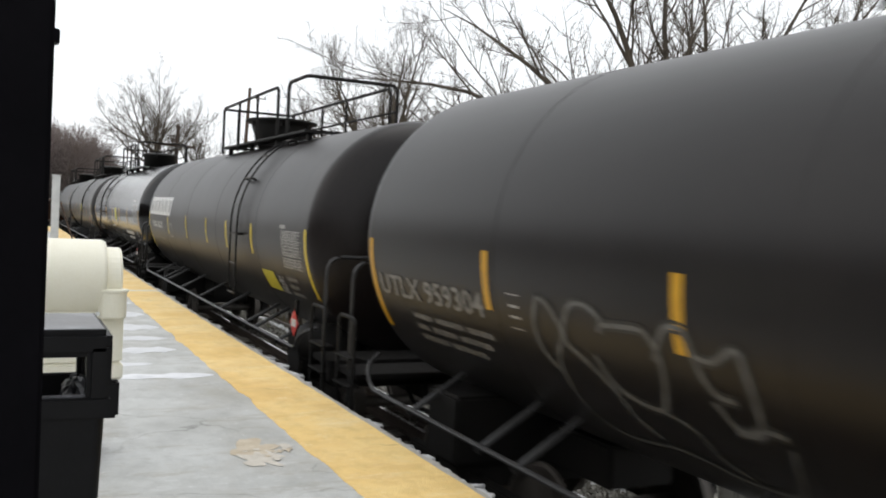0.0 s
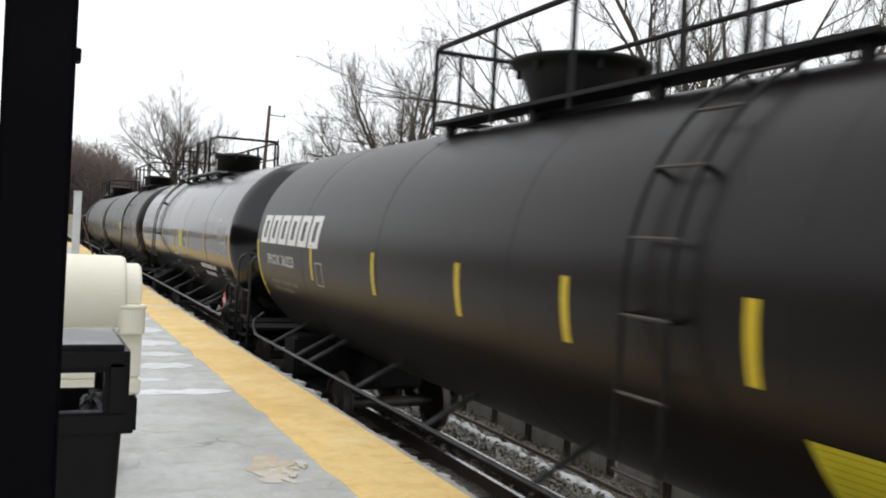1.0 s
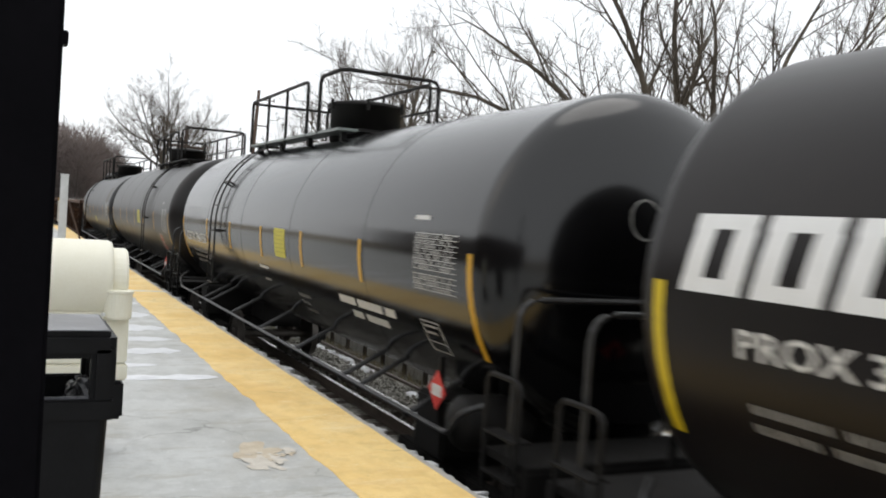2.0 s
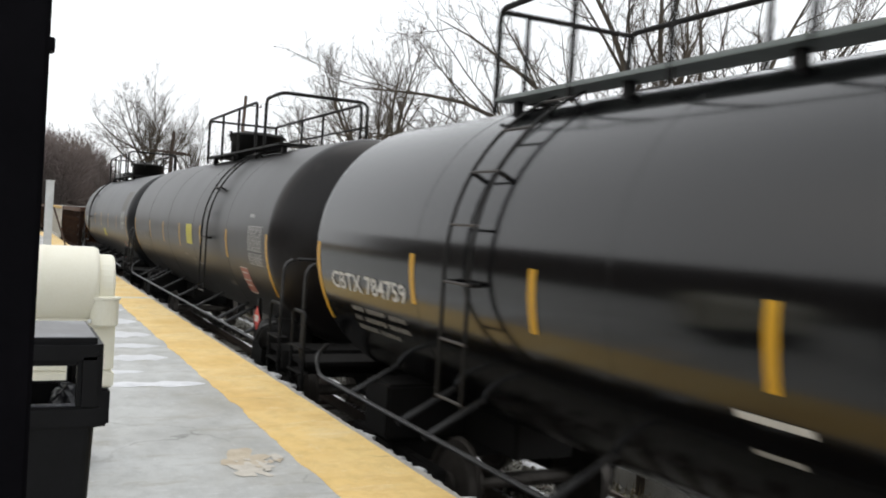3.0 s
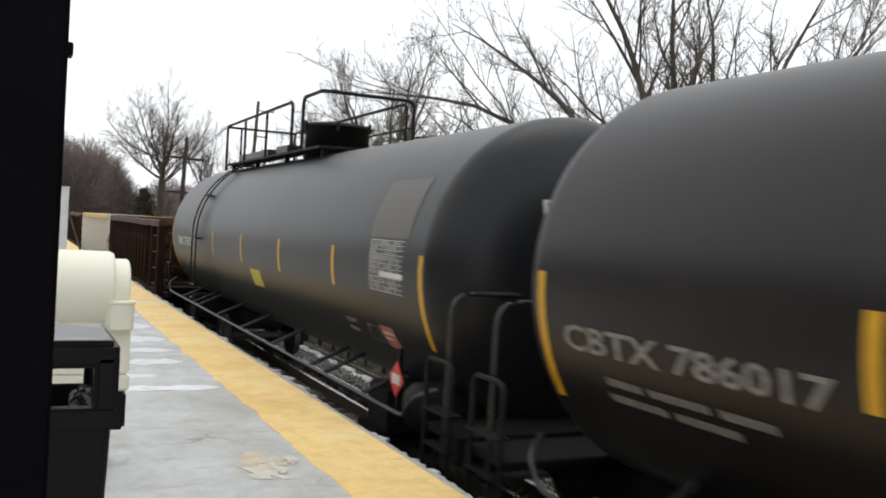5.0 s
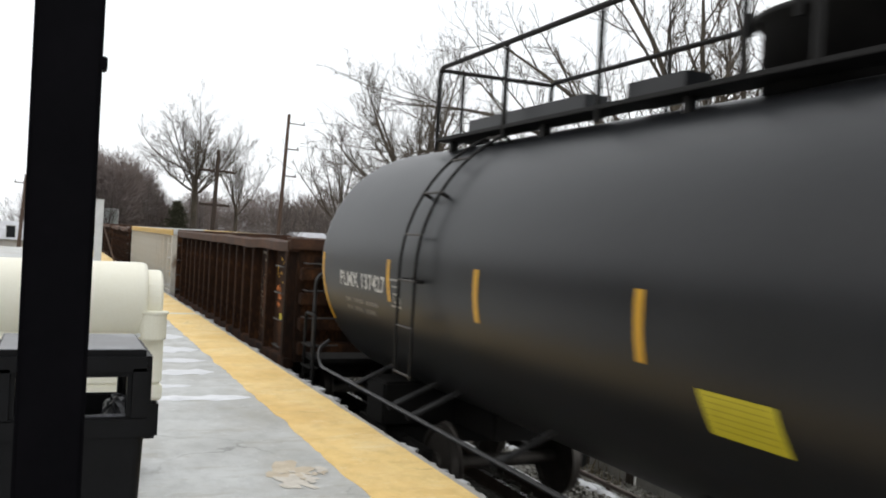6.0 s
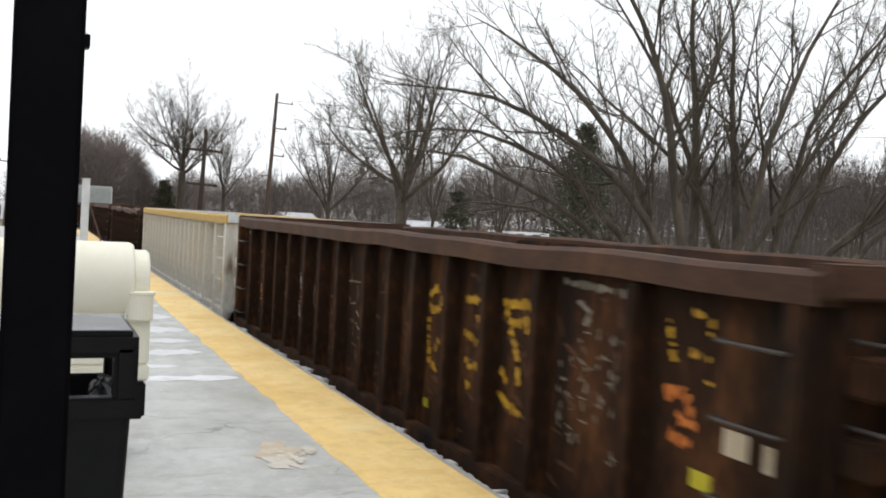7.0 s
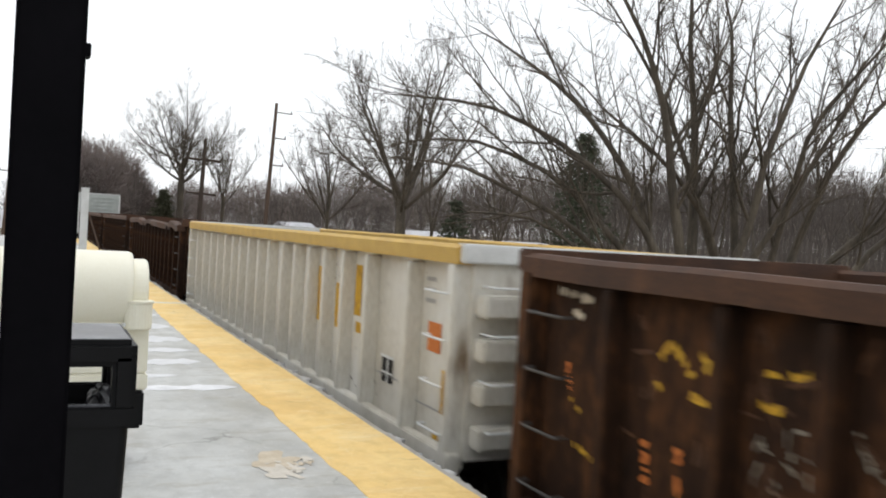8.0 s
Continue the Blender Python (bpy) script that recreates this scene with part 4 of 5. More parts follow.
def running_gear(car, truck_y, end_y):
    for s in (-1, 1):
        tr = part("truck", ME_TRUCK, None, car)
        tr.location = (0, s * truck_y, 0)
        for q in (-0.89, 0.89):
            ws = part("wheelset", ME_WHEEL, None, tr, "steel wheels on an axle")
            WHEELSETS.append((ws, q))
        co = part("coupler", ME_COUPLER, None, car)
        co.matrix_basis = pose(0, s * end_y, 0.88, 0, 0, 0 if s > 0 else 180)


class Shell:
    """Lays flat shapes on the near side of a tank: y runs along the car, z is its height over the platform."""

    def __init__(self, car, R, zc, proud=0.004):
        self.car, self.R, self.zc, self.proud = car, R, zc + UP, proud

    def at(self, y, z, lift=0.0):
        h = max(-1, min(1, (z + UP - self.zc) / self.R))
        r = self.R + self.proud + lift
        return Vector((-r * math.sqrt(1 - h * h), y, self.zc + r * h))

    def quad(self, bm, ya, yb, za, zb, lift=0.0, skew=0.0, n=6):
        """A strip from height za to zb; skew shifts its lower end along y."""
        rows = [[bm.verts.new(self.at(y + skew * k / n, za + (zb - za) * k / n, lift)) for y in (ya, yb)] for k in range(n + 1)]
        for a, b in zip(rows, rows[1:]):
            bm.faces.new((a[0], a[1], b[1], b[0]))

    def sign(self, name, mat, quads, label="", lift=0.0):
        bm = bmesh.new()
        for q in quads:
            self.quad(bm, *q[:4], lift=lift, skew=q[4] if len(q) > 4 else 0.0, n=6 if abs(q[2] - q[3]) > 0.1 else 1)
        return part(name, bm, mat, self.car, label)

    def word(self, text, y, y_end, z, height, mat, label="", slant=0.0):
        vs, fs = letters(text, height)
        k = (y - y_end) / max(a for a, _ in vs)
        vs = [(a * k, b) for a, b in vs]
        bm = bmesh.new()
        v = [bm.verts.new(self.at(y - a - slant * b, z + b, 0.004)) for a, b in vs]
        for f in fs:
            try:
                bm.faces.new([v[i] for i in f])
            except ValueError:
                pass
        ob = part("lettering", bm, mat, self.car, label or "white stencilled lettering")
        return tagged(ob, kind="stuff")

    def stroke(self, pts, w, mat, name="graffiti", label="silver spray-paint scrawl", lift=0.002):
        """A sprayed line through (y, z) points."""
        bm, dense = bmesh.new(), []
        for i in range(len(pts) - 1):
            p0, p1, p2, p3 = (Vector(pts[max(0, min(len(pts) - 1, j))]) for j in (i - 1, i, i + 1, i + 2))
            for k in range(6):
                t = k / 6
                dense.append(0.5 * (2 * p1 + (p2 - p0) * t + (2 * p0 - 5 * p1 + 4 * p2 - p3) * t * t + (3 * p1 - p0 - 3 * p2 + p3) * t ** 3))
        rows = []
        for i, p in enumerate(dense):
            d = (dense[min(i + 1, len(dense) - 1)] - dense[max(i - 1, 0)]).normalized()
            nrm = Vector((-d.y, d.x)) * w / 2
            rows.append([bm.verts.new(self.at(*(p + nrm), lift)), bm.verts.new(self.at(*(p - nrm), lift))])
        for a, b in zip(rows, rows[1:]):
            bm.faces.new((a[0], a[1], b[1], b[0]))
        return part(name, bm, mat, self.car, label)


def tank_car(yc, label, paint, R, zc, tapes, walk_y, gap_y, ladder_y, flare, half=6.7, depth=0.62, deck=0.66, seams=(-4.2, -1.4, 1.4, 4.2), plank=None, more=0.0):
    """walk_y: far end of the top platform; gap_y: its post beside the gap; tapes: y of each; more: extra length at the far end."""
    car = thing("tank_car", (TRACK_X, yc, RAIL_Z), label, "tank car", "cars of the freight train")
    CARS.append((car, yc))
    z0 = zc + UP
    prof = [(0.02, -half - depth)] + [(R * math.cos(a), -half - depth * math.sin(a)) for a in (radians(d) for d in (84, 76, 66, 55, 44, 33, 22, 12, 4))] + [(R, -half)]
    hf = half + more
    prof += [(R, -half + 0.04), (R, hf - 0.04)]
    prof += [(R, hf)] + [(R * math.cos(a), hf + depth * math.sin(a)) for a in (radians(d) for d in (4, 12, 22, 33, 44, 55, 66, 76, 84))] + [(0.02, hf + depth)]
    part("tank", lathe(prof, "y", 72, (0, 0, z0)), M_TANK[paint], car, "", True)
    for s in seams:
        part("weld_seam", lathe([(R - 0.01, s - 0.014), (R + 0.0025, s - 0.006), (R + 0.0025, s + 0.006), (R - 0.01, s + 0.014)], "y", 72, (0, 0, z0)), M_TANK[paint], car)
    # top platform, its rails, and the valve housing
    zt = z0 + R
    w, y1, y0 = 0.62, walk_y, gap_y - 1.0
    zd = zt - 0.02
    for s in (-1, 1):
        part("walkway", boxes((s * w - 0.15, s * w + 0.15, y0, y1, zd, zd + 0.04), bevel=0.006), plank or M_GEAR, car)
        for k in range(4):
            y = y0 + 0.2 + (y1 - y0 - 0.4) * k / 3
            part("bracket", boxes((s * w - 0.04, s * w + 0.04, y - 0.04, y + 0.04, zt - 0.3, zd - 0.002)), M_GEAR, car)
    for y in (y0 + 0.12, y1 - 0.12):
        part("walkway", boxes((-w + 0.16, w - 0.16, y - 0.12, y + 0.12, zd + 0.01, zd + 0.05)), M_GEAR, car)
    zr = zd + 0.86
    e = w + 0.13
    part("guard_rail", bar([(-e, gap_y + 0.62, zd), (-e, gap_y + 0.62, zr), (-e, y1, zr), (-e, y1, zd - 0.1)], 0.028, 8, 0.12), M_GEAR, car)
    part("guard_rail", bar([(-e, gap_y, zd), (-e, gap_y, zr), (-e, y0, zr), (e, y0, zr), (e, y0, zd)], 0.03, 8, 0.14), M_GEAR, car)
    part("guard_rail", bar([(e, y0 + 0.3, zd), (e, y0 + 0.3, zr), (e, y1, zr), (e, y1, zd)], 0.028, 8, 0.12), M_GEAR, car)
    part("guard_rail", bar([(-e, y1, zr - 0.02), (e, y1, zr - 0.02)], 0.026), M_GEAR, car)
    part("guard_rail", bar([(e, y0, zd + 0.45), (e, y1, zd + 0.45)], 0.02), M_GEAR, car)
    span = y1 - gap_y - 0.62
    for k in (1, 2):
        part("rail_post", bar([(-e, gap_y + 0.62 + span * k / 3, zd - 0.1), (-e, gap_y + 0.62 + span * k / 3, zr)], 0.026), M_GEAR, car)
        part("rail_post", bar([(e, gap_y + span * k / 3, zd - 0.1), (e, gap_y + span * k / 3, zr)], 0.026), M_GEAR, car)
    part("rail_post", bar([(-e + 0.3, y1, zd), (-e + 0.3, y1, zr)], 0.022), M_GEAR, car)
    if flare:
        hp = [(0.44, -0.1), (0.46, 0.05), (0.52, 0.2), (0.58, 0.36), (0.60, 0.44), (0.70, 0.46), (0.70, 0.5), (0.6, 0.52), (0.4, 0.53)]
    else:
        hp = [(0.54, -0.1), (0.54, 0.42), (0.60, 0.43), (0.60, 0.47), (0.54, 0.5), (0.3, 0.54)]
    part("valve_housing", lathe(hp, "z", 36, (0, 0.05, zt)), M_GEAR, car, "black valve housing on top", True)
    for a in range(6):
        c, s = math.cos(a + 0.4), math.sin(a + 0.4)
        part("lid_bolt", bar([(0.62 * c, 0.05 + 0.62 * s, zt + 0.36), (0.62 * c, 0.05 + 0.62 * s, zt + 0.52)], 0.03, 6), M_GEAR, car)
    # side ladder that follows the shell
    sh = Shell(car, R, zc)
    ladder = part("ladder", bmesh.new(), M_GEAR, car)
    ladder.data = bpy.data.meshes.new("ladder")
    bm = bmesh.new()
    arc = [radians(a) for a in range(0, 70, 6)]
    foot = UP + 0.36
    for dy in (-0.21, 0.21):
        tube(bm, [(-R - 0.09, ladder_y + dy, foot)] + [(-(R + 0.09) * math.cos(a), ladder_y + dy, z0 + (R + 0.09) * math.sin(a)) for a in arc], 0.016, 6)
    bm.to_mesh(ladder.data)
    bm.free()
    ladder.data.materials.append(M_GEAR)
    for k in range(9):
        s = -(z0 - foot) + 0.03 + 0.46 * k
        a = max(0.0, s / (R + 0.09))
        p = Vector((-(R + 0.09) * math.cos(a), 0, z0 + (s if s < 0 else (R + 0.09) * math.sin(a))))
        part("rung", bar([(p.x, ladder_y - 0.23, p.z), (p.x, ladder_y + 0.23, p.z)], 0.013, 6), M_RUNG, ladder)
        if s > -0.6 and k % 2 == 0:
            for dy in (-0.21, 0.21):
                part("standoff", bar([(p.x, ladder_y + dy, p.z), (p.x + 0.16, ladder_y + dy, p.z - 0.16 * math.sin(a))], 0.02, 6), M_GEAR, ladder)
    # low side handrails on struts
    for s in (-1, 1):
        x = s * 1.54
        part("side_handrail", bar([(s * 1.35, half + 0.1, UP + 0.3), (x, half - 0.05, UP + 0.2), (x, half - 0.2, UP), (x, -half + 0.2, UP), (x, -half + 0.05, UP + 0.2), (s * 1.35, -half - 0.1, UP + 0.3)], 0.023, 8, 0.12), M_RAILING, car)
        for y in (-5.6, -4.3, -3.75, -1.9, 0.0, 1.9, 3.75, 4.3, 5.6):
            part("strut", tube(bmesh.new(), [(x, y, UP - 0.05), (s * 0.95, y, z0 - R * 0.76)], 0.028, 6), M_RAILING, car)
    # ends: decks, hand loops, ladders, sills
    for s in (-1, 1):
        ye = s * (half + deck) + (more * 0.5 if s > 0 else 0)
        part("end_deck", boxes((-1.5, 1.5, ye - 0.32, ye + 0.32, UP - 0.02, UP + 0.04), (-1.5, 1.5, ye + s * 0.28 - 0.05, ye + s * 0.28 + 0.05, UP - 0.2, UP), bevel=0.008), M_GEAR, car)
        part("end_handrail", bar([(-1.46, ye, UP - 0.3), (-1.46, ye, UP + 1.2), (1.46, ye, UP + 1.2), (1.46, ye, UP - 0.3)], 0.023, 8, 0.2), M_RAILING, car)
        part("grab_loop", bar([(-1.52, ye - s * 0.28, UP - 0.4), (-1.52, ye - s * 0.28, UP + 0.62), (-1.52, ye + s * 0.2, UP + 0.62), (-1.52, ye + s * 0.2, UP - 0.4)], 0.022, 6, 0.1), M_GEAR, car)
        for k in range(3):
            part("step", boxes((-1.56, -1.42, ye - 0.24, ye + 0.24, UP - 0.42 + 0.3 * k, UP - 0.4 + 0.3 * k)), M_GEAR, car)
        part("stub_sill", boxes((-0.33, 0.33, s * 4.2 if s > 0 else -half - deck - 0.39, half + deck + 0.39 if s > 0 else -4.2, 0.72, 1.08), bevel=0.02), M_GEAR, car)
        part("bolster_saddle", boxes((-1.25, 1.25, s * 5.5 - 0.3, s * 5.5 + 0.3, 0.72, z0 - R * 0.86), bevel=0.03), M_GEAR, car)
        if s < 0:
            bm = boxes((-0.125, 0.125, -0.004, 0.004, -0.125, 0.125))
            bmesh.ops.transform(bm, matrix=Matrix.Translation((-0.25, ye - 0.4, UP + 0.48)) @ Matrix.Rotation(radians(45), 4, "Y"), verts=bm.verts[:])
            dia = part("end_placard", bm, M_RED, car, "red diamond hazard placard")
            part("placard_panel", boxes((-0.35, -0.15, ye - 0.408, ye - 0.405, UP + 0.43, UP + 0.52)), M_LETTER, dia)
            part("placard_bracket", boxes((-0.28, -0.22, ye - 0.394, ye - 0.36, UP + 0.0, UP + 0.55)), M_GEAR, car)
    part("air_reservoir", lathe([(0.05, -1.50), (0.18, -1.47), (0.23, -1.40), (0.23, -0.85), (0.18, -0.78), (0.05, -0.75)], "x", 24, (0, -half + 0.22, UP + 0.08)), M_GEAR, car, "dark air reservoir", True)
    part("brake_wheel", lathe([(0.24, 0), (0.27, 0.015), (0.24, 0.03), (0.22, 0.015)], "y", 24, (0.3, half + 1.0, UP + 0.85)), M_GEAR, car)
    # side placard on a small frame
    bm = boxes((-0.004, 0.004, -0.125, 0.125, -0.125, 0.125))
    bmesh.ops.transform(bm, matrix=Matrix.Translation((-1.40, -half + 0.74, UP + 0.25)) @ Matrix.Rotation(radians(45), 4, "X"), verts=bm.verts[:])
    dia = part("side_placard", bm, M_RED, car, "red diamond hazard placard")
    part("placard_panel", boxes((-1.408, -1.404, -half + 0.64, -half + 0.84, UP + 0.2, UP + 0.3)), M_LETTER, dia)
    part("placard_bracket", boxes((-1.39, -1.34, -half + 0.72, -half + 0.76, UP - 0.05, UP + 0.55)), M_GEAR, car)
    # reflective tapes
    tape = M_TAPE_YELLOW if paint == "brown" else M_TAPE
    for y in tapes:
        sh.sign("tape", tape, [(y - 0.047, y + 0.047, 1.49, 1.04)])
    for y in (-half + 0.05, hf - 0.05):
        sh.sign("tape", tape, [(y - 0.045, y + 0.045, 1.49, 0.62)], "long yellow reflective tape at the tank end")
    running_gear(car, 5.5, half + deck - 0.21)
    return car, sh


M_TAPE_YELLOW = material("lemon_reflective_tape", [(0.55, 0.40, 0.012), (0.66, 0.5, 0.02)], 12, (0.3, 0.5), 0.0)
M_FADED = material("worn_grey_lettering", [(0.13, 0.127, 0.118), (0.3, 0.29, 0.27)], 22, (0.5, 0.7), 0.0)
M_RUNG = material("worn_steel_rungs", [(0.03, 0.026, 0.024), (0.075, 0.066, 0.06)], 9, (0.55, 0.75), 0.1)


def stencil_table(sh, y0, y1, z1, z0, rows, mat=None, gap=None):
    """Ruled rows of unreadable stencil marks."""
    rnd = random.Random(int(abs(y0) * 100))
    rules, bars = [], []
    for k in range(rows + 1):
        z = z1 + (z0 - z1) * k / rows
        rules.append((y0, y1, z + 0.003, z - 0.003))
        if k == rows or k == gap:
            continue
        y, h = y0 - 0.02, abs(z1 - z0) / rows
        while y > y1 + 0.08:
            wd = rnd.uniform(0.015, 0.03)
            bars.append((y, max(y - wd, y1 + 0.01), z - 0.25 * h, z - 0.78 * h))
            y -= wd + (0.011 if rnd.random() < 0.8 else rnd.uniform(0.05, 0.09))
    sh.sign("data_panel", M_LETTER, rules, "ruled white inspection table")["kind"] = "stuff"
    sh.sign("table_print", mat or M_GREY_TEXT, bars, "rows of small grey stencil marks")["kind"] = "stuff"


def mark_rows(sh, y, z, rows):
    """Small writing that cannot be read: short upright dashes."""
    rnd, quads = random.Random(int(abs(y) * 100)), []
    for k, row in enumerate(rows):
        yy = y
        for wd in row:
            end = yy - wd
            while yy > end:
                q = rnd.uniform(0.018, 0.034)
                quads.append((yy, yy - q, z - 0.1 * k, z - 0.1 * k - 0.05, -0.012))
                yy -= q + 0.014
            yy -= 0.08
    sh.sign("small_print", M_FADED, quads, "small grey stencil marks")["kind"] = "stuff"


def yellow_sign(sh, y0, y1, z1, z0, skew):
    s = sh.sign("warning_sign", M_PLACARD, [(y0, y1, z1, z0, skew)], "yellow warning sign with fine print")
    n = 6
    q = [(y0 - 0.05 + skew * (k + 0.6) / (n + 1), y1 + 0.05 + skew * (k + 0.6) / (n + 1), z1 + (z0 - z1) * (k + 0.6) / (n + 1), z1 + (z0 - z1) * (k + 0.85) / (n + 1)) for k in range(n)]
    bm = bmesh.new()
    for a in q:
        sh.quad(bm, *a, lift=0.003, n=1)
    part("print", bm, M_OLIVE, s, "lines of dark print")


M_OLIVE = material("dark_print", [(0.38, 0.33, 0.015), (0.46, 0.40, 0.025)], 12, (0.4, 0.5), 0)


def end_word(car, text, x0, x1, z, height, R, zc, half=6.7):
    """Lettering on the near head of a tank."""
    vs, fs = letters(text, height)
    k = (x1 - x0) / max(a for a, _ in vs)
    bm = bmesh.new()
    v = []
    for a, b in vs:
        x, h = x0 + a * k, z + b - zc
        v.append(bm.verts.new((x, -half - 0.62 * math.sqrt(max(0, 1 - (x * x + h * h) / R ** 2)) - 0.008, UP + z + b)))
    for f in fs:
        bm.faces.new([v[i] for i in f])
    part("lettering", bm, M_LETTER, car, "white lettering on the tank end")


def head_ring(car, x, z, r, R, zc):
    """A worn painted ring on the near head of a tank."""
    bm, rows = bmesh.new(), []
    for k in range(29):
        a = 2 * math.pi * k / 28
        row = []
        for q in (r, r * 1.12):
            px, pz = x + q * math.cos(a), z + 1.15 * q * math.sin(a)
            row.append(bm.verts.new((px, -6.7 - 0.62 * math.sqrt(1 - (px * px + (pz - zc) ** 2) / R ** 2) - 0.008, UP + pz)))
        rows.append(row)
    for p, q in zip(rows, rows[1:]):
        bm.faces.new((p[0], p[1], q[1], q[0]))
    part("ring_mark", bm, M_FADED, car, "worn grey ring painted on the tank end")


def build_tank_cars():
    car, sh = tank_car(1.62, "matte black tank car with silver graffiti and worn lettering", "matte", 1.55, 1.5, (4.32, 2.15, 0.0, -2.2, -4.3), 1.6, -3.0, -2.9, True)
    sh.word("UTLX 959304", 6.5, 4.4, 0.97, 0.2, M_FADED)
    mark_rows(sh, 5.9, 0.84, ((0.35, 0.5, 0.4), (0.25, 0.45, 0.5), (0.5, 0.6)))
    sh.sign("stencil_box", M_GREY_TEXT, [(4.02, 3.84, 1.2, 1.19), (4.02, 3.84, 0.95, 0.94), (4.0, 3.86, 1.12, 1.10), (4.0, 3.86, 1.04, 1.02)])
    scrawl = ([(3.59, 1.22), (3.68, 1.03), (3.64, 0.83), (3.48, 0.7), (3.47, 0.62), (3.46, 0.82), (3.34, 0.99), (3.43, 1.14), (3.58, 1.22)],
              [(2.91, 1.06), (2.88, 1.15), (3.05, 1.22), (3.22, 1.18), (3.32, 0.96), (3.12, 0.84), (2.92, 0.69), (2.82, 0.53), (2.66, 0.42)],
              [(2.89, 1.11), (2.65, 1.13), (2.45, 1.12), (2.35, 0.97), (2.39, 0.77), (2.51, 0.65), (2.85, 0.71), (3.02, 0.93)],
              [(2.4, 0.96), (2.33, 1.1), (2.25, 1.18), (2.11, 1.17), (2.03, 0.96), (1.94, 0.86), (1.78, 0.85)],
              [(2.05, 1.05), (1.92, 1.04), (1.74, 1.13), (1.69, 1.03), (1.66, 0.86), (1.69, 0.7), (1.85, 0.69), (1.99, 0.83)],
              [(1.87, 0.66), (1.64, 0.73), (1.5, 0.72)],
              [(3.48, 0.62), (3.36, 0.42), (3.1, 0.33), (2.64, 0.38), (2.4, 0.38), (2.16, 0.34), (1.92, 0.33), (1.6, 0.4), (1.5, 0.7)],
              [(2.51, 0.65), (2.26, 0.59), (2.13, 0.42), (1.97, 0.37)])
    for k, pts in enumerate(scrawl):
        sh.stroke(pts, 0.075 if k < 6 else 0.05, M_OVERSPRAY, "overspray", "thin grey overspray", 0.0)
        sh.stroke(pts, 0.03 if k < 6 else 0.02, M_GRAFFITI)

    car, sh = tank_car(17.22, "dusty black tank car with white block logo", "brown", 1.52, 1.43, (3.77, 1.5, -0.55, -2.22, -3.94), 1.84, -2.97, -3.2, True)
    logo = []
    for k in range(6):
        y = 6.42 - 0.51 * k
        logo += [(y, y - 0.44, 1.87, 1.79, 0.012), (y + 0.05, y - 0.39, 1.53, 1.45, 0.012), (y, y - 0.15, 1.79, 1.53, 0.045), (y - 0.29, y - 0.44, 1.79, 1.53, 0.045)]
    sh.sign("logo", M_LOGO, logo, "white slanted block logo")
    sh.word("PROX 36223", 6.05, 4.6, 1.15, 0.15, M_LETTER)
    mark_rows(sh, 6.0, 0.92, ((0.5, 0.4, 0.3), (0.4, 0.6)))
    sh.sign("stencil_box", M_GREY_TEXT, [(3.6, 3.3, 1.28, 1.26), (3.6, 3.3, 1.0, 0.98), (3.6, 3.57, 1.26, 1.0), (3.33, 3.3, 1.26, 1.0)])
    stencil_table(sh, -5.58, -6.43, 1.44, 0.96, 12, gap=8)
    sh.sign("stencil_heading", M_GREY_TEXT, [(-5.5, -5.75, 1.52, 1.47)])
    yellow_sign(sh, -4.23, -4.86, 0.84, 0.57, -0.07)
    stencil_table(sh, -4.98, -5.36, 0.79, 0.58, 2)
    mark_rows(sh, -5.5, 0.82, ((0.5,), (0.42,), (0.5,)))
    for w, z in ((0.5, 2.0), (0.42, 1.8), (0.42, 1.68), (0.42, 1.56), (0.42, 1.44)):
        y = -6.7 - 0.62 * math.sqrt(1 - (0.25 ** 2 + (z - 1.43) ** 2) / 1.52 ** 2) - 0.015
        part("end_stencil", boxes((-0.3, -0.3 + w, y - 0.004, y, UP + z, UP + z + 0.055)), M_GREY_TEXT, car, "grey stencil marks on the tank end")

    car, sh = tank_car(32.85, "glossy black tank car with white lettering", "gloss", 1.52, 1.43, (4.24, 2.24, 0.11, -1.95, -4.11), 4.28, 0.05, 3.2, False, plank=M_PLANK, more=0.17)
    sh.word("CBTX 784759", 6.4, 4.39, 1.02, 0.185, M_LETTER)
    mark_rows(sh, 5.95, 0.86, ((0.3, 0.5, 0.4), (0.2, 0.55, 0.5), (0.5, 0.5)))
    yellow_sign(sh, -0.65, -1.19, 1.49, 1.10, -0.03)
    stencil_table(sh, -5.52, -6.4, 1.62, 1.12, 11, gap=7)
    sh.sign("stencil_heading", M_LETTER, [(-5.46, -5.78, 1.78, 1.74)])
    sh.sign("stencil_frame", M_GREY_TEXT, [(-5.5, -5.9, 0.83, 0.815), (-5.52, -5.9, 0.56, 0.545), (-5.5, -5.525, 0.83, 0.545, -0.03), (-5.875, -5.9, 0.83, 0.545, -0.03), (-5.5, -5.9, 0.64, 0.63), (-5.56, -5.84, 0.79, 0.77), (-5.56, -5.78, 0.73, 0.71)], "pale stencilled frame low on the tank")
    head_ring(car, -0.3, 1.85, 0.13, 1.52, 1.43)
    sh.sign("bold_stencil", M_LETTER, [(0.4, -0.1, 0.91, 0.87, -0.01)], "pale stencil line low on the tank")
    sh.sign("bold_stencil", M_GREY_TEXT, [(0.33, 0.01, 0.72, 0.69, -0.01)], "pale stencil line low on the tank")
    mark_rows(sh, -1.3, 0.66, ((0.5,), (0.3,), (0.4,)))
    sh.sign("bold_stencil", M_LETTER, [(-3.2, -3.74, 0.83, 0.74, 0.03), (-3.8, -4.53, 0.83, 0.74, 0.03), (-4.6, -4.88, 0.83, 0.74, 0.03)], "bold white stencil marks low on the tank")
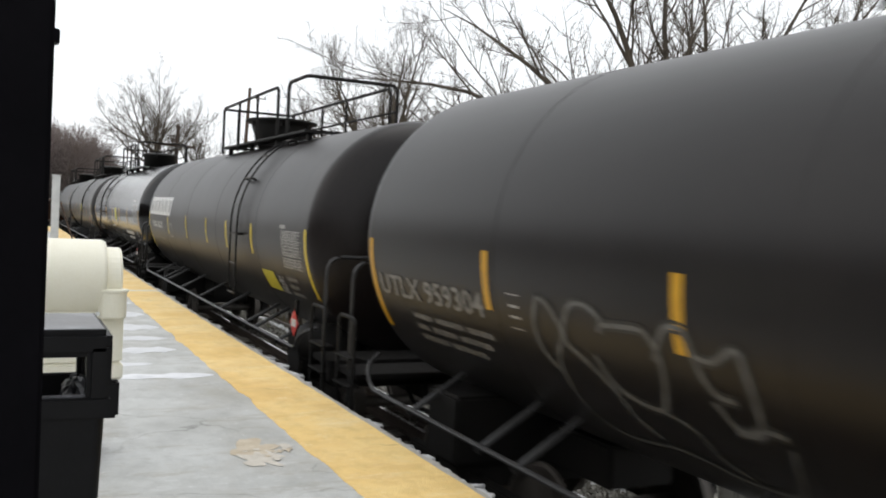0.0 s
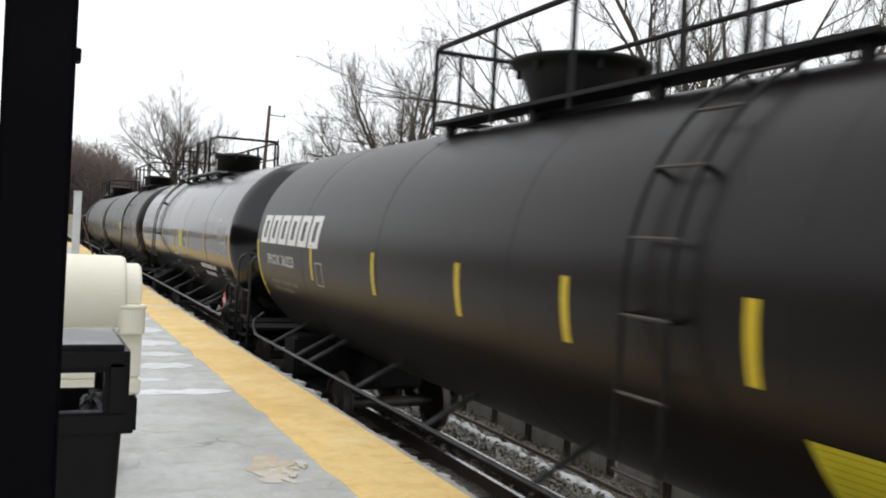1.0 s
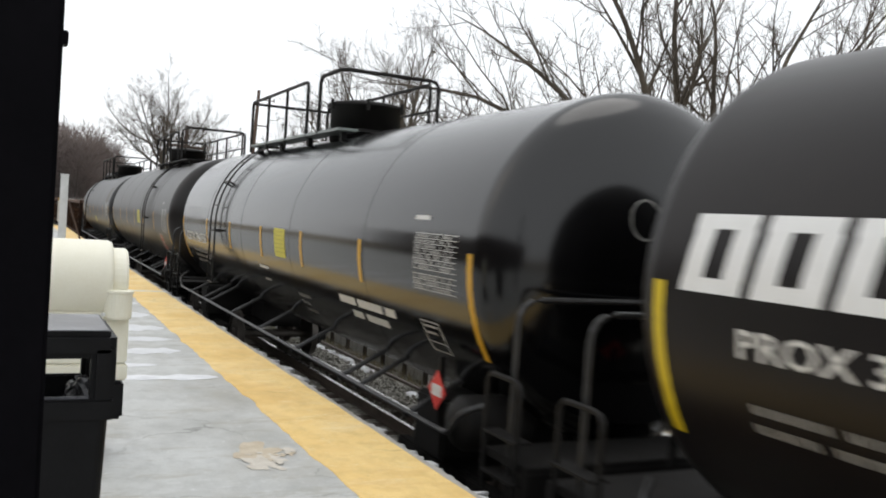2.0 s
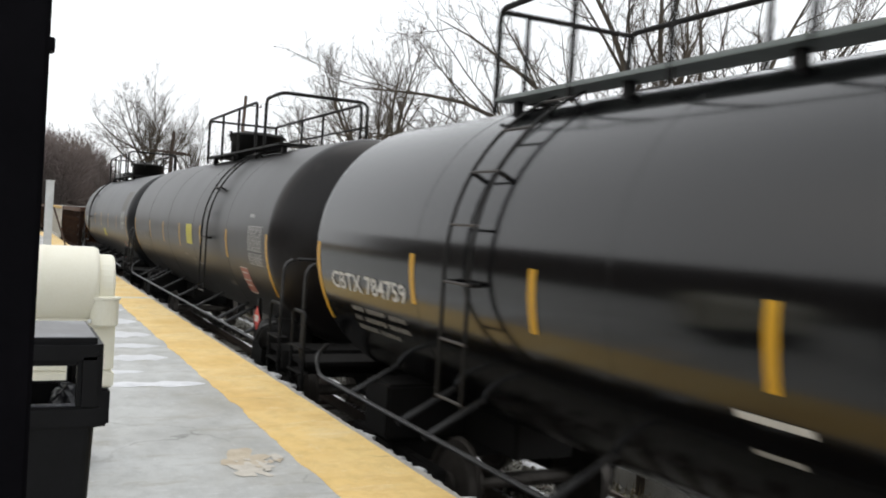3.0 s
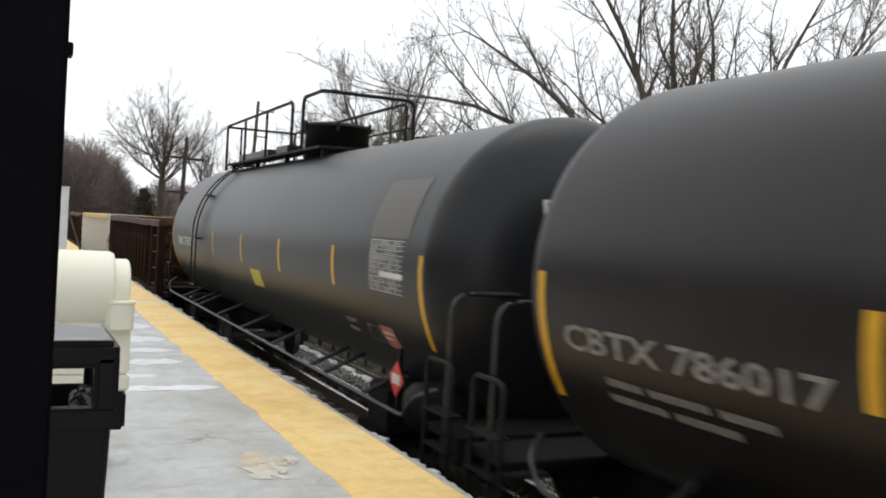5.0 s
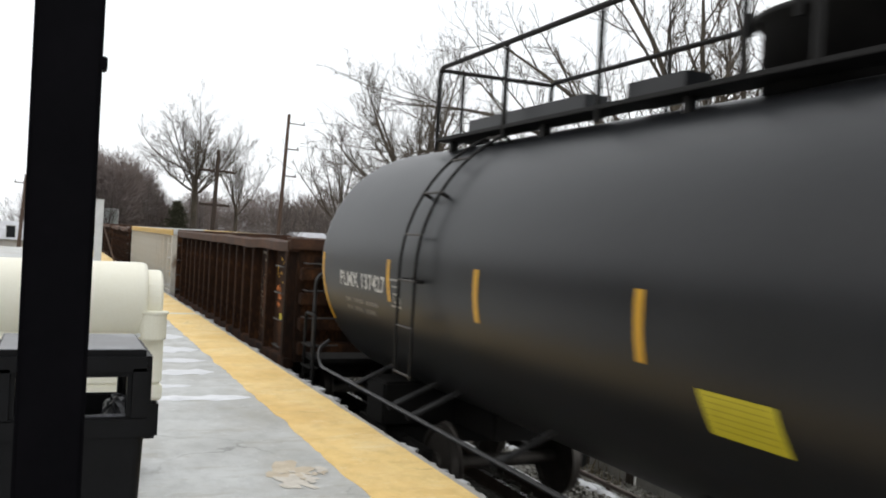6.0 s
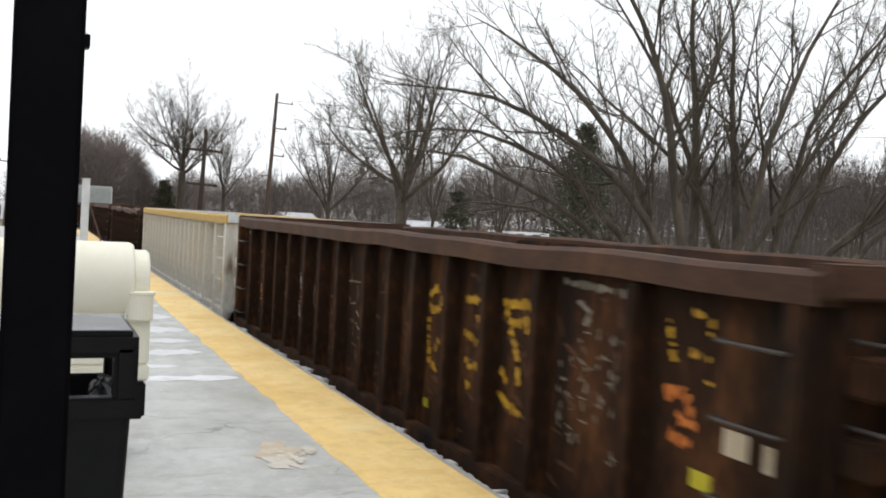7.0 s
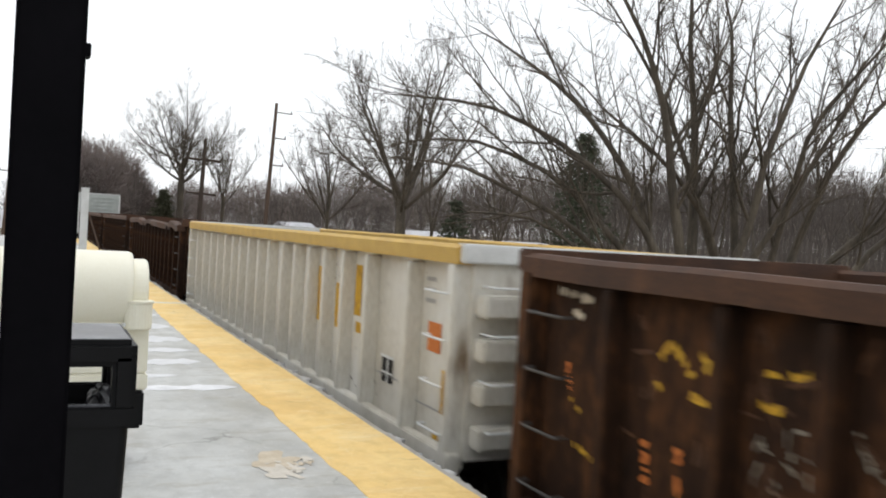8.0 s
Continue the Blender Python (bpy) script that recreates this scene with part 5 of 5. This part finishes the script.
    sh.sign("bold_stencil", M_LETTER, [(-3.5, -3.82, 0.68, 0.6, 0.03), (-3.92, -4.56, 0.68, 0.6, 0.03)], "bold white stencil marks low on the tank")

    car, sh = tank_car(48.6, "matte black tank car with yellow sign and inspection table", "matte", 1.52, 1.43, (4.0, 2.05, 0.02, -2.09, -4.21), 1.34, -3.35, -2.92, False)
    sh.word("CBTX 786017", 6.4, 4.2, 1.0, 0.17, M_FADED)
    mark_rows(sh, 6.0, 0.86, ((0.3, 0.5, 0.4), (0.5, 0.5)))
    yellow_sign(sh, -0.73, -1.3, 1.50, 1.12, -0.03)
    stencil_table(sh, -5.61, -6.43, 1.58, 1.03, 11, gap=7)
    sh.sign("stencil_heading", M_GREY_TEXT, [(-5.6, -5.85, 1.76, 1.71)])
    sh.sign("red_label", M_FADED_RED, [(-4.96, -5.41, 0.93, 0.76, -0.03), (-4.99, -5.44, 0.74, 0.575, -0.03)], "two faded red labels")
    sh.sign("label_lines", M_LETTER, [(-4.95, -5.42, 0.945, 0.932), (-4.98, -5.43, 0.756, 0.744), (-5.0, -5.46, 0.573, 0.56), (-5.02, -5.36, 0.87, 0.855), (-5.04, -5.38, 0.68, 0.665)], "pale edges and print of the red labels", lift=0.003)["kind"] = "stuff"
    mark_rows(sh, -0.3, 0.92, ((0.28,),))
    mark_rows(sh, -1.0, 0.86, ((0.4,), (0.25,), (0.35,)))
    mark_rows(sh, -3.78, 0.64, ((0.35,),))
    end_word(car, "CBTX 78", -0.74, 0.1, 1.93, 0.11, 1.52, 1.43)
    for z in (1.76, 1.66):
        y = -6.7 - 0.62 * math.sqrt(1 - (0.2 ** 2 + (z - 1.43) ** 2) / 1.52 ** 2) - 0.015
        part("end_stencil", boxes((-0.47, 0.1, y - 0.004, y, UP + z, UP + z + 0.05)), M_LETTER, car, "white stencil marks on the tank end")

    car, sh = tank_car(64.3, "dark grey tank car with taupe paint patch and white number", "grey", 1.52, 1.37, (4.55, 2.41, 0.12, -2.19, -4.53), 5.23, -0.42, 3.78, False, half=7.05, deck=0.5, seams=())
    sh.word("PLMX 137427", 6.27, 4.64, 1.12, 0.18, M_LETTER)
    mark_rows(sh, 6.15, 0.98, ((0.2, 0.35, 0.4), (0.2, 0.3, 0.35)))
    sh.sign("stencil_box", M_GREY_TEXT, [(4.5, 4.22, 1.29, 1.27), (4.5, 4.22, 1.01, 0.99), (4.24, 4.22, 1.28, 1.0), (4.42, 4.28, 1.22, 1.2), (4.42, 4.28, 1.14, 1.12), (4.42, 4.4, 1.1, 1.04), (4.4, 4.3, 1.05, 1.03)])
    yellow_sign(sh, -0.38, -0.98, 0.97, 0.72, -0.05)
    for ya, yb in ((4.7, 2.3), (1.7, 0.95)):
        part("tool_box", boxes((-0.6, -0.35, yb, ya, 2.89 + UP, 3.08 + UP), bevel=0.01), M_TANK["grey"], car, "low grey box on the walkway")
    sh.sign("paint_patch", M_PATCH, [(-5.66, -6.66, 2.22, 1.63)], "square taupe paint patch")
    stencil_table(sh, -5.7, -6.58, 1.6, 1.09, 11)
    sh.sign("blank_strip", M_LETTER, [(-6.02, -6.6, 1.29, 1.24)], "blank pale strip over the table", lift=0.004)
    mark_rows(sh, -4.66, 0.7, ((0.28,), (0.28,)))
    sh.sign("red_label", M_FADED_RED, [(-5.72, -6.08, 0.72, 0.5, -0.05)], "faded red label")
    sh.sign("stencil_frame", M_FADED, [(-5.33, -5.68, 0.69, 0.68), (-5.36, -5.7, 0.53, 0.52), (-5.33, -5.35, 0.69, 0.52, -0.02), (-5.66, -5.68, 0.69, 0.52, -0.02)], "pale stencilled frame")
    sh.sign("label_lines", M_LETTER, [(-5.76, -6.06, 0.66, 0.64, -0.004), (-5.78, -6.0, 0.6, 0.585, -0.004)], "pale print of the red label", lift=0.003)["kind"] = "stuff"
    end_word(car, "PLMX", -0.62, -0.08, 1.93, 0.13, 1.52, 1.37, 7.05)
    for z in (1.76, 1.68, 1.6):
        y = -7.05 - 0.62 * math.sqrt(1 - (0.2 ** 2 + (z - 1.37) ** 2) / 1.52 ** 2) - 0.015
        part("end_stencil", boxes((-0.47, 0.0, y - 0.004, y, UP + z, UP + z + 0.04)), M_GREY_TEXT, car, "grey stencil marks on the tank end")


def gondola(yc, half, label, side_mat, chord_mat, ribs, rim=1.63, dent=0.05, end_ribs=4):
    car = thing("gondola_car", (TRACK_X, yc, RAIL_Z), label, "gondola car", "cars of the freight train")
    CARS.append((car, yc))
    w, b, top = 1.62, UP - 0.2, UP + rim
    for s in (-1, 1):
        xa, xb = sorted((s * (w - 0.15), s * (w - 0.18)))
        side = part("side_sheet", boxes((xa, xb, -half, half, b, top - 0.1)), side_mat, car)
        bm, rows = bmesh.new(), []
        for k in range(49):
            y = -half + 2 * half * k / 48
            dx = dent * noise.noise(Vector((y * 0.55, s * 3 + yc, 1)))
            dz = 0.5 * dent * noise.noise(Vector((y * 0.7, s * 5 + yc, 7))) - 0.5 * dent
            x = s * (w - 0.085) + dx
            rows.append([bm.verts.new((x + px, y, top + dz + pz)) for px, pz in ((-0.09, -0.165), (0.075, -0.165), (0.1, -0.14), (0.105, -0.05), (0.085, -0.012), (0.04, 0), (-0.06, 0), (-0.1, -0.03))])
        for p, q in zip(rows, rows[1:]):
            for i in range(8):
                bm.faces.new((p[i], p[(i + 1) % 8], q[(i + 1) % 8], q[i]))
        bm.faces.new(rows[0])
        bm.faces.new(rows[-1][::-1])
        bmesh.ops.recalc_face_normals(bm, faces=bm.faces[:])
        part("top_chord", bm, chord_mat, car)
        part("side_sill", boxes((s * (w - 0.06) - 0.06, s * (w - 0.06) + 0.06, -half, half, b - 0.12, b + 0.06), bevel=0.012), side_mat, car)
        rib = bmesh.new()
        box(rib, -0.085, 0.085, -0.055, 0.055, 0, top - b - 0.24, 0.014)
        me = finish("rib", rib, side_mat)
        for y in ribs:
            o = part("rib", me, None, car)
            o.location = (s * (w - 0.085), y, b + 0.04)
    for s in (-1, 1):
        y = s * half
        ya, yb = sorted((y, y - s * 0.04))
        part("end_sheet", boxes((-w + 0.18, w - 0.18, ya, yb, b, top - 0.1)), side_mat, car)
        part("end_chord", boxes((-w + 0.016, w - 0.016, y - 0.075, y + 0.095, top - 0.16, top + 0.004), bevel=0.015), M_WHITE if chord_mat is M_CHORD_YELLOW else chord_mat, car)
        for k in range(end_ribs):
            z = b + 0.12 + (top - b - 0.36) * k / end_ribs
            yy = sorted((y, y + s * 0.2))
            part("end_rib", boxes((-w + 0.18, w - 0.18, *yy, z, z + 0.19), bevel=0.02), side_mat, car)
        for q in (-1, 1):
            part("corner_post", boxes((q * (w - 0.09) - 0.09, q * (w - 0.09) + 0.09, y - s * 0.1 - 0.05, y - s * 0.1 + 0.12, b - 0.1, top - 0.14), bevel=0.02), side_mat, car)
            for k in range(4):
                z = b + 0.2 + 0.4 * k
                part("grab_iron", bar([(q * (w - 0.06), y - s * 0.62, z), (q * (w + 0.03), y - s * 0.62, z), (q * (w + 0.03), y - s * 0.16, z), (q * (w - 0.06), y - s * 0.16, z)], 0.012, 6, 0.03), M_RUNG if side_mat is M_RUST else M_WHITE, car)
                part("grab_iron", bar([(q * (w - 0.25), y, z + 0.08), (q * (w - 0.25), y + s * 0.24, z + 0.08), (q * (w - 0.75), y + s * 0.24, z + 0.08), (q * (w - 0.75), y, z + 0.08)], 0.012, 6, 0.03), M_RUNG if side_mat is M_RUST else M_WHITE, car)
    part("floor", boxes((-w + 0.19, w - 0.19, -half + 0.05, half - 0.05, b, b + 0.05)), M_RUST, car)
    part("center_sill", boxes((-0.3, 0.3, -half - 0.2, half + 0.2, 0.72, b - 0.01), bevel=0.02), M_GEAR, car)
    running_gear(car, half - 1.75, half - 0.32)
    return car


def side_marks(car, name, mat, quads, label, x=-1.475):
    bm = bmesh.new()
    for y0, y1, z1, z0 in quads:
        box(bm, x - 0.003, x, min(y0, y1), max(y0, y1), UP + min(z0, z1), UP + max(z0, z1))
    return part(name, bm, mat, car, label)


def flakes(car, mat, y0, y1, z0, z1, count, seed, size, label, name="flaked_paint"):
    """Ragged remains of old paint on a side sheet."""
    rnd = random.Random(seed)
    bm = bmesh.new()
    for k in range(count):
        y, z = rnd.uniform(y0, y1), UP + rnd.uniform(z0, z1)
        ln, wd, a = size * rnd.uniform(0.6, 2.2), size * rnd.uniform(0.25, 0.6), rnd.choice((0.0, 1.57, 1.57, 1.2, 0.3)) + rnd.gauss(0, 0.2)
        top, low, n = [], [], 5
        for j in range(n + 1):
            u = -ln / 2 + ln * j / n
            for lst, sg in ((top, 1), (low, -1)):
                v = sg * wd / 2 * rnd.uniform(0.25, 1.15) * (0.5 if j in (0, n) else 1)
                lst.append(bm.verts.new((-1.474 - 0.001 * (k % 3), y + u * math.cos(a) - v * math.sin(a), z + u * math.sin(a) + v * math.cos(a))))
        for j in range(n):
            bm.faces.new((top[j], top[j + 1], low[j + 1], low[j]))
    bmesh.ops.recalc_face_normals(bm, faces=bm.faces[:])
    return tagged(part(name, bm, mat, car, label), kind="stuff")


def daubs(car, mat, lines, width, seed, label):
    """Broad worn brush strokes on a side sheet, ragged along their edges."""
    rnd = random.Random(seed)
    bm = bmesh.new()
    for n, line in enumerate(lines):
        pts = []
        for (y0, z0), (y1, z1) in zip(line, line[1:]):
            m = max(2, int(math.hypot(y1 - y0, z1 - z0) / 0.022))
            pts += [Vector((y0 + (y1 - y0) * k / m, z0 + (z1 - z0) * k / m)) for k in range(m)]
        pts.append(Vector(line[-1]))
        rows = []
        for i, p in enumerate(pts):
            d = (pts[min(i + 1, len(pts) - 1)] - pts[max(i - 1, 0)]).normalized()
            q = Vector((-d.y, d.x)) * width / 2
            a, b = p + q * rnd.uniform(0.2, 1.25), p - q * rnd.uniform(0.2, 1.25)
            rows.append([bm.verts.new((-1.4745 - 0.0008 * n, v.x, UP + v.y)) for v in (a, b)])
        for a, b in zip(rows, rows[1:]):
            if rnd.random() > 0.24:
                bm.faces.new((a[0], a[1], b[1], b[0]))
    return tagged(part("flaked_paint", bm, mat, car, label), kind="stuff")


def build_gondolas():
    R1 = [-4.96, -3.85, -3.07, -2.36, -1.63, -0.99, -0.25, 0.68, 1.4, 2.1, 2.87, 3.61, 4.3, 5.3]
    g = gondola(79.2, 6.35, "rusty brown gondola car with flaking yellow lettering", M_RUST, M_RUST_TOP, R1)
    yellow = "flaking yellow paint letters"
    # broken capital letters, one to a panel
    daubs(g, M_FLAKE, ([(-1.72, 1.02), (-1.86, 1.12), (-2.0, 1.04), (-1.98, 0.94), (-1.82, 0.9), (-1.74, 0.96)], [(-1.74, 0.86), (-1.76, 0.62), (-1.8, 0.45)], [(-1.98, 0.66), (-1.9, 0.55)], [(-1.76, 0.44), (-1.96, 0.38)]), 0.075, 1, yellow)
    daubs(g, M_FLAKE, ([(-2.5, 1.08), (-2.78, 1.1), (-2.84, 1.0), (-2.72, 0.92)], [(-2.5, 0.8), (-2.74, 0.74)], [(-2.52, 0.6), (-2.64, 0.52), (-2.82, 0.56)], [(-2.56, 0.42), (-2.62, 0.34)]), 0.08, 2, yellow)
    daubs(g, M_FLAKE, ([(-3.16, 1.12), (-3.58, 1.14)], [(-3.2, 1.06), (-3.36, 0.96), (-3.54, 1.04), (-3.56, 0.9)], [(-3.3, 0.94), (-3.42, 0.72), (-3.46, 0.5)], [(-3.18, 0.6), (-3.28, 0.52)], [(-3.16, 0.42), (-3.34, 0.34), (-3.6, 0.3)]), 0.085, 3, yellow)
    daubs(g, M_FLAKE, ([(-5.16, 1.24), (-5.22, 1.0)], [(-5.36, 1.3), (-5.52, 1.28), (-5.5, 1.16)], [(-5.34, 1.08), (-5.52, 1.06)], [(-5.46, 0.96), (-5.54, 0.92)]), 0.05, 4, yellow)
    daubs(g, M_ORANGE, ([(-5.16, 0.8), (-5.3, 0.86), (-5.4, 0.76), (-5.28, 0.7), (-5.44, 0.66)], [(-5.2, 0.6), (-5.42, 0.56)]), 0.09, 5, "flaking orange paint")
    daubs(g, M_FLAKE, ([(4.92, 1.06), (4.82, 1.16), (4.7, 1.06), (4.62, 0.98)], [(4.6, 1.14), (4.5, 1.1), (4.54, 1.04)], [(4.64, 0.9), (4.5, 0.86), (4.46, 0.92)], [(4.94, 0.92), (4.9, 0.88)]), 0.06, 6, yellow)
    daubs(g, M_FLAKE, ([(4.12, 1.12), (4.0, 1.1), (3.82, 1.14)], [(3.7, 1.12), (3.66, 1.1)], [(4.12, 0.94), (3.98, 0.94)]), 0.06, 7, yellow)
    daubs(g, M_ORANGE, ([(5.9, 0.88), (5.86, 0.7)], [(5.02, 0.6), (5.0, 0.3)], [(4.72, 0.58), (4.7, 0.28)]), 0.07, 8, "flaking orange paint")
    daubs(g, M_FLAKE, ([(5.84, 0.64), (5.72, 0.58)], [(5.84, 0.36), (5.62, 0.32), (5.54, 0.3)]), 0.055, 9, yellow)
    daubs(g, M_SPRAY, ([(2.72, 0.95), (2.66, 0.7), (2.5, 0.6)], [(2.62, 0.62), (2.72, 0.4), (2.6, 0.2), (2.4, 0.08), (2.44, 0.3), (2.52, 0.56)], [(2.44, 0.62), (2.38, 0.5)]), 0.055, 10, "white spray-paint shape")
    daubs(g, M_SCRAWL, ([(3.54, 0.94), (3.46, 0.8), (3.3, 0.74), (3.28, 0.6)], [(3.5, 0.6), (3.42, 0.4), (3.28, 0.3)], [(2.0, 0.82), (2.02, 0.6), (1.86, 0.44), (1.74, 0.5), (1.72, 0.3)], [(1.18, 0.34), (0.84, 0.28)]), 0.04, 11, "pale spray-paint curls")
    daubs(g, M_SCRAWL, ([(0.64, 0.97), (0.22, 0.99)], [(0.6, 0.8), (0.5, 0.72), (0.36, 0.74)], [(0.32, 0.66), (0.16, 0.58), (0.02, 0.62), (-0.04, 0.54)], [(0.3, 0.52), (0.1, 0.4)], [(0.2, 0.36), (0.0, 0.34)]), 0.028, 12, "thin pale scratches")
    daubs(g, M_SCRAWL, ([(-4.02, 1.36), (-4.74, 1.34)], [(-4.2, 1.24), (-4.34, 1.18), (-4.3, 1.06)]), 0.06, 13, "worn pale lettering")
    daubs(g, M_TAN, ([(6.08, 1.36), (5.64, 1.33)], [(5.86, 1.24), (5.74, 1.2)]), 0.07, 14, "worn pale stencil plate")
    flakes(g, M_SCRAWL, -4.75, -4.0, 0.25, 1.05, 60, 5, 0.045, "flaking white paint remains")
    flakes(g, M_SCRAWL, -6.1, -5.7, -0.05, 0.3, 30, 31, 0.07, "flaking tan paint remains")
    flakes(g, M_SCRAWL, 3.7, 4.15, 0.4, 0.9, 24, 7, 0.05, "flaking pale paint")
    for k, (ya, yb) in enumerate(zip(R1, R1[1:])):
        flakes(g, M_STREAK, ya + 0.16, yb - 0.1, -0.1, 1.3, 16, 70 + k, 0.1, "orange rust streaks")
    side_marks(g, "yellow_label", M_PLACARD, [(-5.42, -5.58, 0.34, 0.44)], "small yellow label")
    side_marks(g, "yellow_label", M_PLACARD, [(2.5, 2.38, -0.16, -0.08)], "small yellow label")
    side_marks(g, "yellow_label", M_PLACARD, [(-1.72, -1.82, 0.0, 0.08)], "small yellow label")
    side_marks(g, "data_plate", M_TAN, [(-5.66, -5.84, 0.72, 0.58)], "worn pale data plate")
    side_marks(g, "data_plate", M_TAN, [(-5.95, -6.08, 0.70, 0.56)], "worn pale data plate")
    R2 = [-6.04, -4.88, -4.07, -3.34, -2.67, -1.98, -1.3, -0.48, 0.2, 0.91, 1.59, 2.22, 2.91, 3.64, 4.38, 5.18, 6.0]
    g = gondola(93.76, 7.15, "pale grey gondola car with yellow top chord", M_PALE, M_CHORD_YELLOW, R2, dent=0.012)
    for box_ in ((-2.61, -2.9, 1.19, 0.5), (-3.48, -3.71, 1.03, 0.5), (-4.17, -4.42, 1.29, 0.72), (-4.3, -4.46, 0.65, 0.53)):
        ya, yb, za, zb = box_
        side_marks(g, "yellow_letter", M_FLAKE, [((ya + yb) / 2 + 0.12, (ya + yb) / 2 - 0.1, za, zb)], "broken yellow block letter")
    flakes(g, M_RUST_TOP, -4.47, -2.31, 0.5, 1.35, 40, 77, 0.03, "chipped spots in the letters")
    side_marks(g, "orange_label", M_ORANGE, [(-6.29, -6.58, 0.89, 0.62)], "orange label")
    side_marks(g, "data_plate", M_GEAR, [(-5.16, -5.46, 0.39, 0.14)], "dark data plate")
    side_marks(g, "data_frame", M_WHITE, [(-5.13, -5.49, 0.42, 0.39), (-5.16, -5.46, 0.25, 0.23), (-5.31, -5.34, 0.39, 0.14)], "white frame of the data plate", x=-1.48)
    side_marks(g, "yellow_strip", M_FLAKE, [(-6.51, -7.06, -0.11, -0.15)], "yellow strip")
    side_marks(g, "yellow_strip", M_FLAKE, [(-7.0, -7.04, 0.55, 0.18)], "thin yellow tape at the corner", x=-1.64)
    side_marks(g, "grey_stencil", M_GREY_TEXT, [(-6.2, -6.4, 1.3, 1.26), (-6.2, -6.4, 1.2, 1.16), (-6.2, -6.42, 1.1, 1.06), (-6.1, -6.7, 0.12, 0.1), (-5.0, -5.6, 0.22, 0.2)], "grey stencil marks")["kind"] = "stuff"
    flakes(g, M_RUST_TOP, -6.9, 6.8, -0.2, 0.0, 70, 33, 0.05, "grime along the lower edge", "rust_speckle")
    flakes(g, M_RUST_TOP, -6.9, 6.8, -0.15, 1.35, 60, 31, 0.035, "small rust spots", "rust_speckle")
    R3 = [-5.3 + 0.82 * k for k in range(14)]
    g = gondola(108.76, 6.4, "rusty brown gondola car with a bent top chord", M_RUST, M_RUST_TOP, R3, dent=0.16)
    flakes(g, M_FLAKE, -5.8, -5.2, -0.1, 1.2, 20, 14, 0.06, "flaking yellow paint")
    for y in (123.4, 138.2, 153.0):
        gondola(y, 6.4, "dark rusty gondola car far down the train", M_RUST, M_RUST_TOP, R3)


def build_tall_car():
    """A high-sided pale car behind the gondolas; horizontal ribs stiffen its ends."""
    half, w, b, top = 8.0, 1.6, UP - 0.2, UP + 3.15
    yc = 161.4 + half
    car = thing("box_car", (TRACK_X, yc, RAIL_Z), "tall pale grey freight car with a horizontally ribbed end", "freight car", "cars of the freight train")
    CARS.append((car, yc))
    part("body", boxes((-w, w, -half, half, b, top), bevel=0.03), M_METAL_PANEL, car)
    part("roof", boxes((-w - 0.04, w + 0.04, -half - 0.05, half + 0.05, top + 0.002, top + 0.1), bevel=0.03), M_WHITE, car)
    for s in (-1, 1):
        for k in range(10):
            z = b + 0.15 + 0.32 * k
            ya, yb = sorted((s * half, s * (half + 0.13)))
            part("end_rib", boxes((-w + 0.08, w - 0.08, ya, yb, z, z + 0.17), bevel=0.03), M_METAL_PANEL, car)
        for q in (-1, 1):
            part("corner_post", boxes((q * w - 0.06, q * w + 0.06, s * half - 0.07, s * half + 0.1, b, top), bevel=0.02), M_WHITE, car)
        for k in range(9):
            part("side_post", boxes((s * w - 0.05, s * w + 0.05, -6.4 + 1.6 * k - 0.06, -6.4 + 1.6 * k + 0.06, b, top - 0.02), bevel=0.01), M_METAL_PANEL, car)
    part("center_sill", boxes((-0.3, 0.3, -half - 0.2, half + 0.2, 0.72, b - 0.01), bevel=0.02), M_GEAR, car)
    running_gear(car, half - 1.75, half - 0.32)


M_SPRAY = material("white_spray_paint", [(0.24, 0.25, 0.25), (0.5, 0.51, 0.5)], 9, (0.6, 0.8), 0.05)
M_STREAK = material("orange_rust", [(0.05, 0.02, 0.008), (0.1, 0.04, 0.013)], 12, (0.7, 0.9), 0.2)
M_SCRAWL = material("thin_white_spray", [(0.13, 0.115, 0.09), (0.33, 0.3, 0.245)], 16, (0.6, 0.8), 0.1)
M_FLAKE = material("flaking_yellow_paint", [(0.24, 0.11, 0.008), (0.52, 0.29, 0.015), (0.72, 0.44, 0.025)], 20, (0.6, 0.8), 0.1)
M_ORANGE = material("orange_paint", [(0.5, 0.13, 0.02), (0.62, 0.2, 0.04)], 14, (0.6, 0.8), 0.1)
build_tank_cars()
build_gondolas()
build_tall_car()


def come(t):
    """Metres travelled: a smooth curve through COME."""
    ts, ss = [a for a, _ in COME], [b for _, b in COME]
    i = max(0, min(len(ts) - 2, next((k for k in range(len(ts) - 1) if t <= ts[k + 1]), len(ts) - 2)))

    def slope(k):
        a, b = max(k - 1, 0), min(k + 1, len(ts) - 1)
        return (ss[b] - ss[a]) / (ts[b] - ts[a])
    h = ts[i + 1] - ts[i]
    u = (t - ts[i]) / h
    return (2 * u ** 3 - 3 * u * u + 1) * ss[i] + (u ** 3 - 2 * u * u + u) * h * slope(i) + (3 * u * u - 2 * u ** 3) * ss[i + 1] + (u ** 3 - u * u) * h * slope(i + 1)


def motions():
    times = [k * 0.25 for k in range(33)]
    for car, y in CARS:
        walk(car, [(t, pose(TRACK_X, y - come(t), RAIL_Z)) for t in times])
    for ws, q in WHEELSETS:
        walk(ws, [(k / 30, pose(0, q, WHEEL_R, math.degrees(come(k / 30) / WHEEL_R) % 360)) for k in range(241)])


motions()
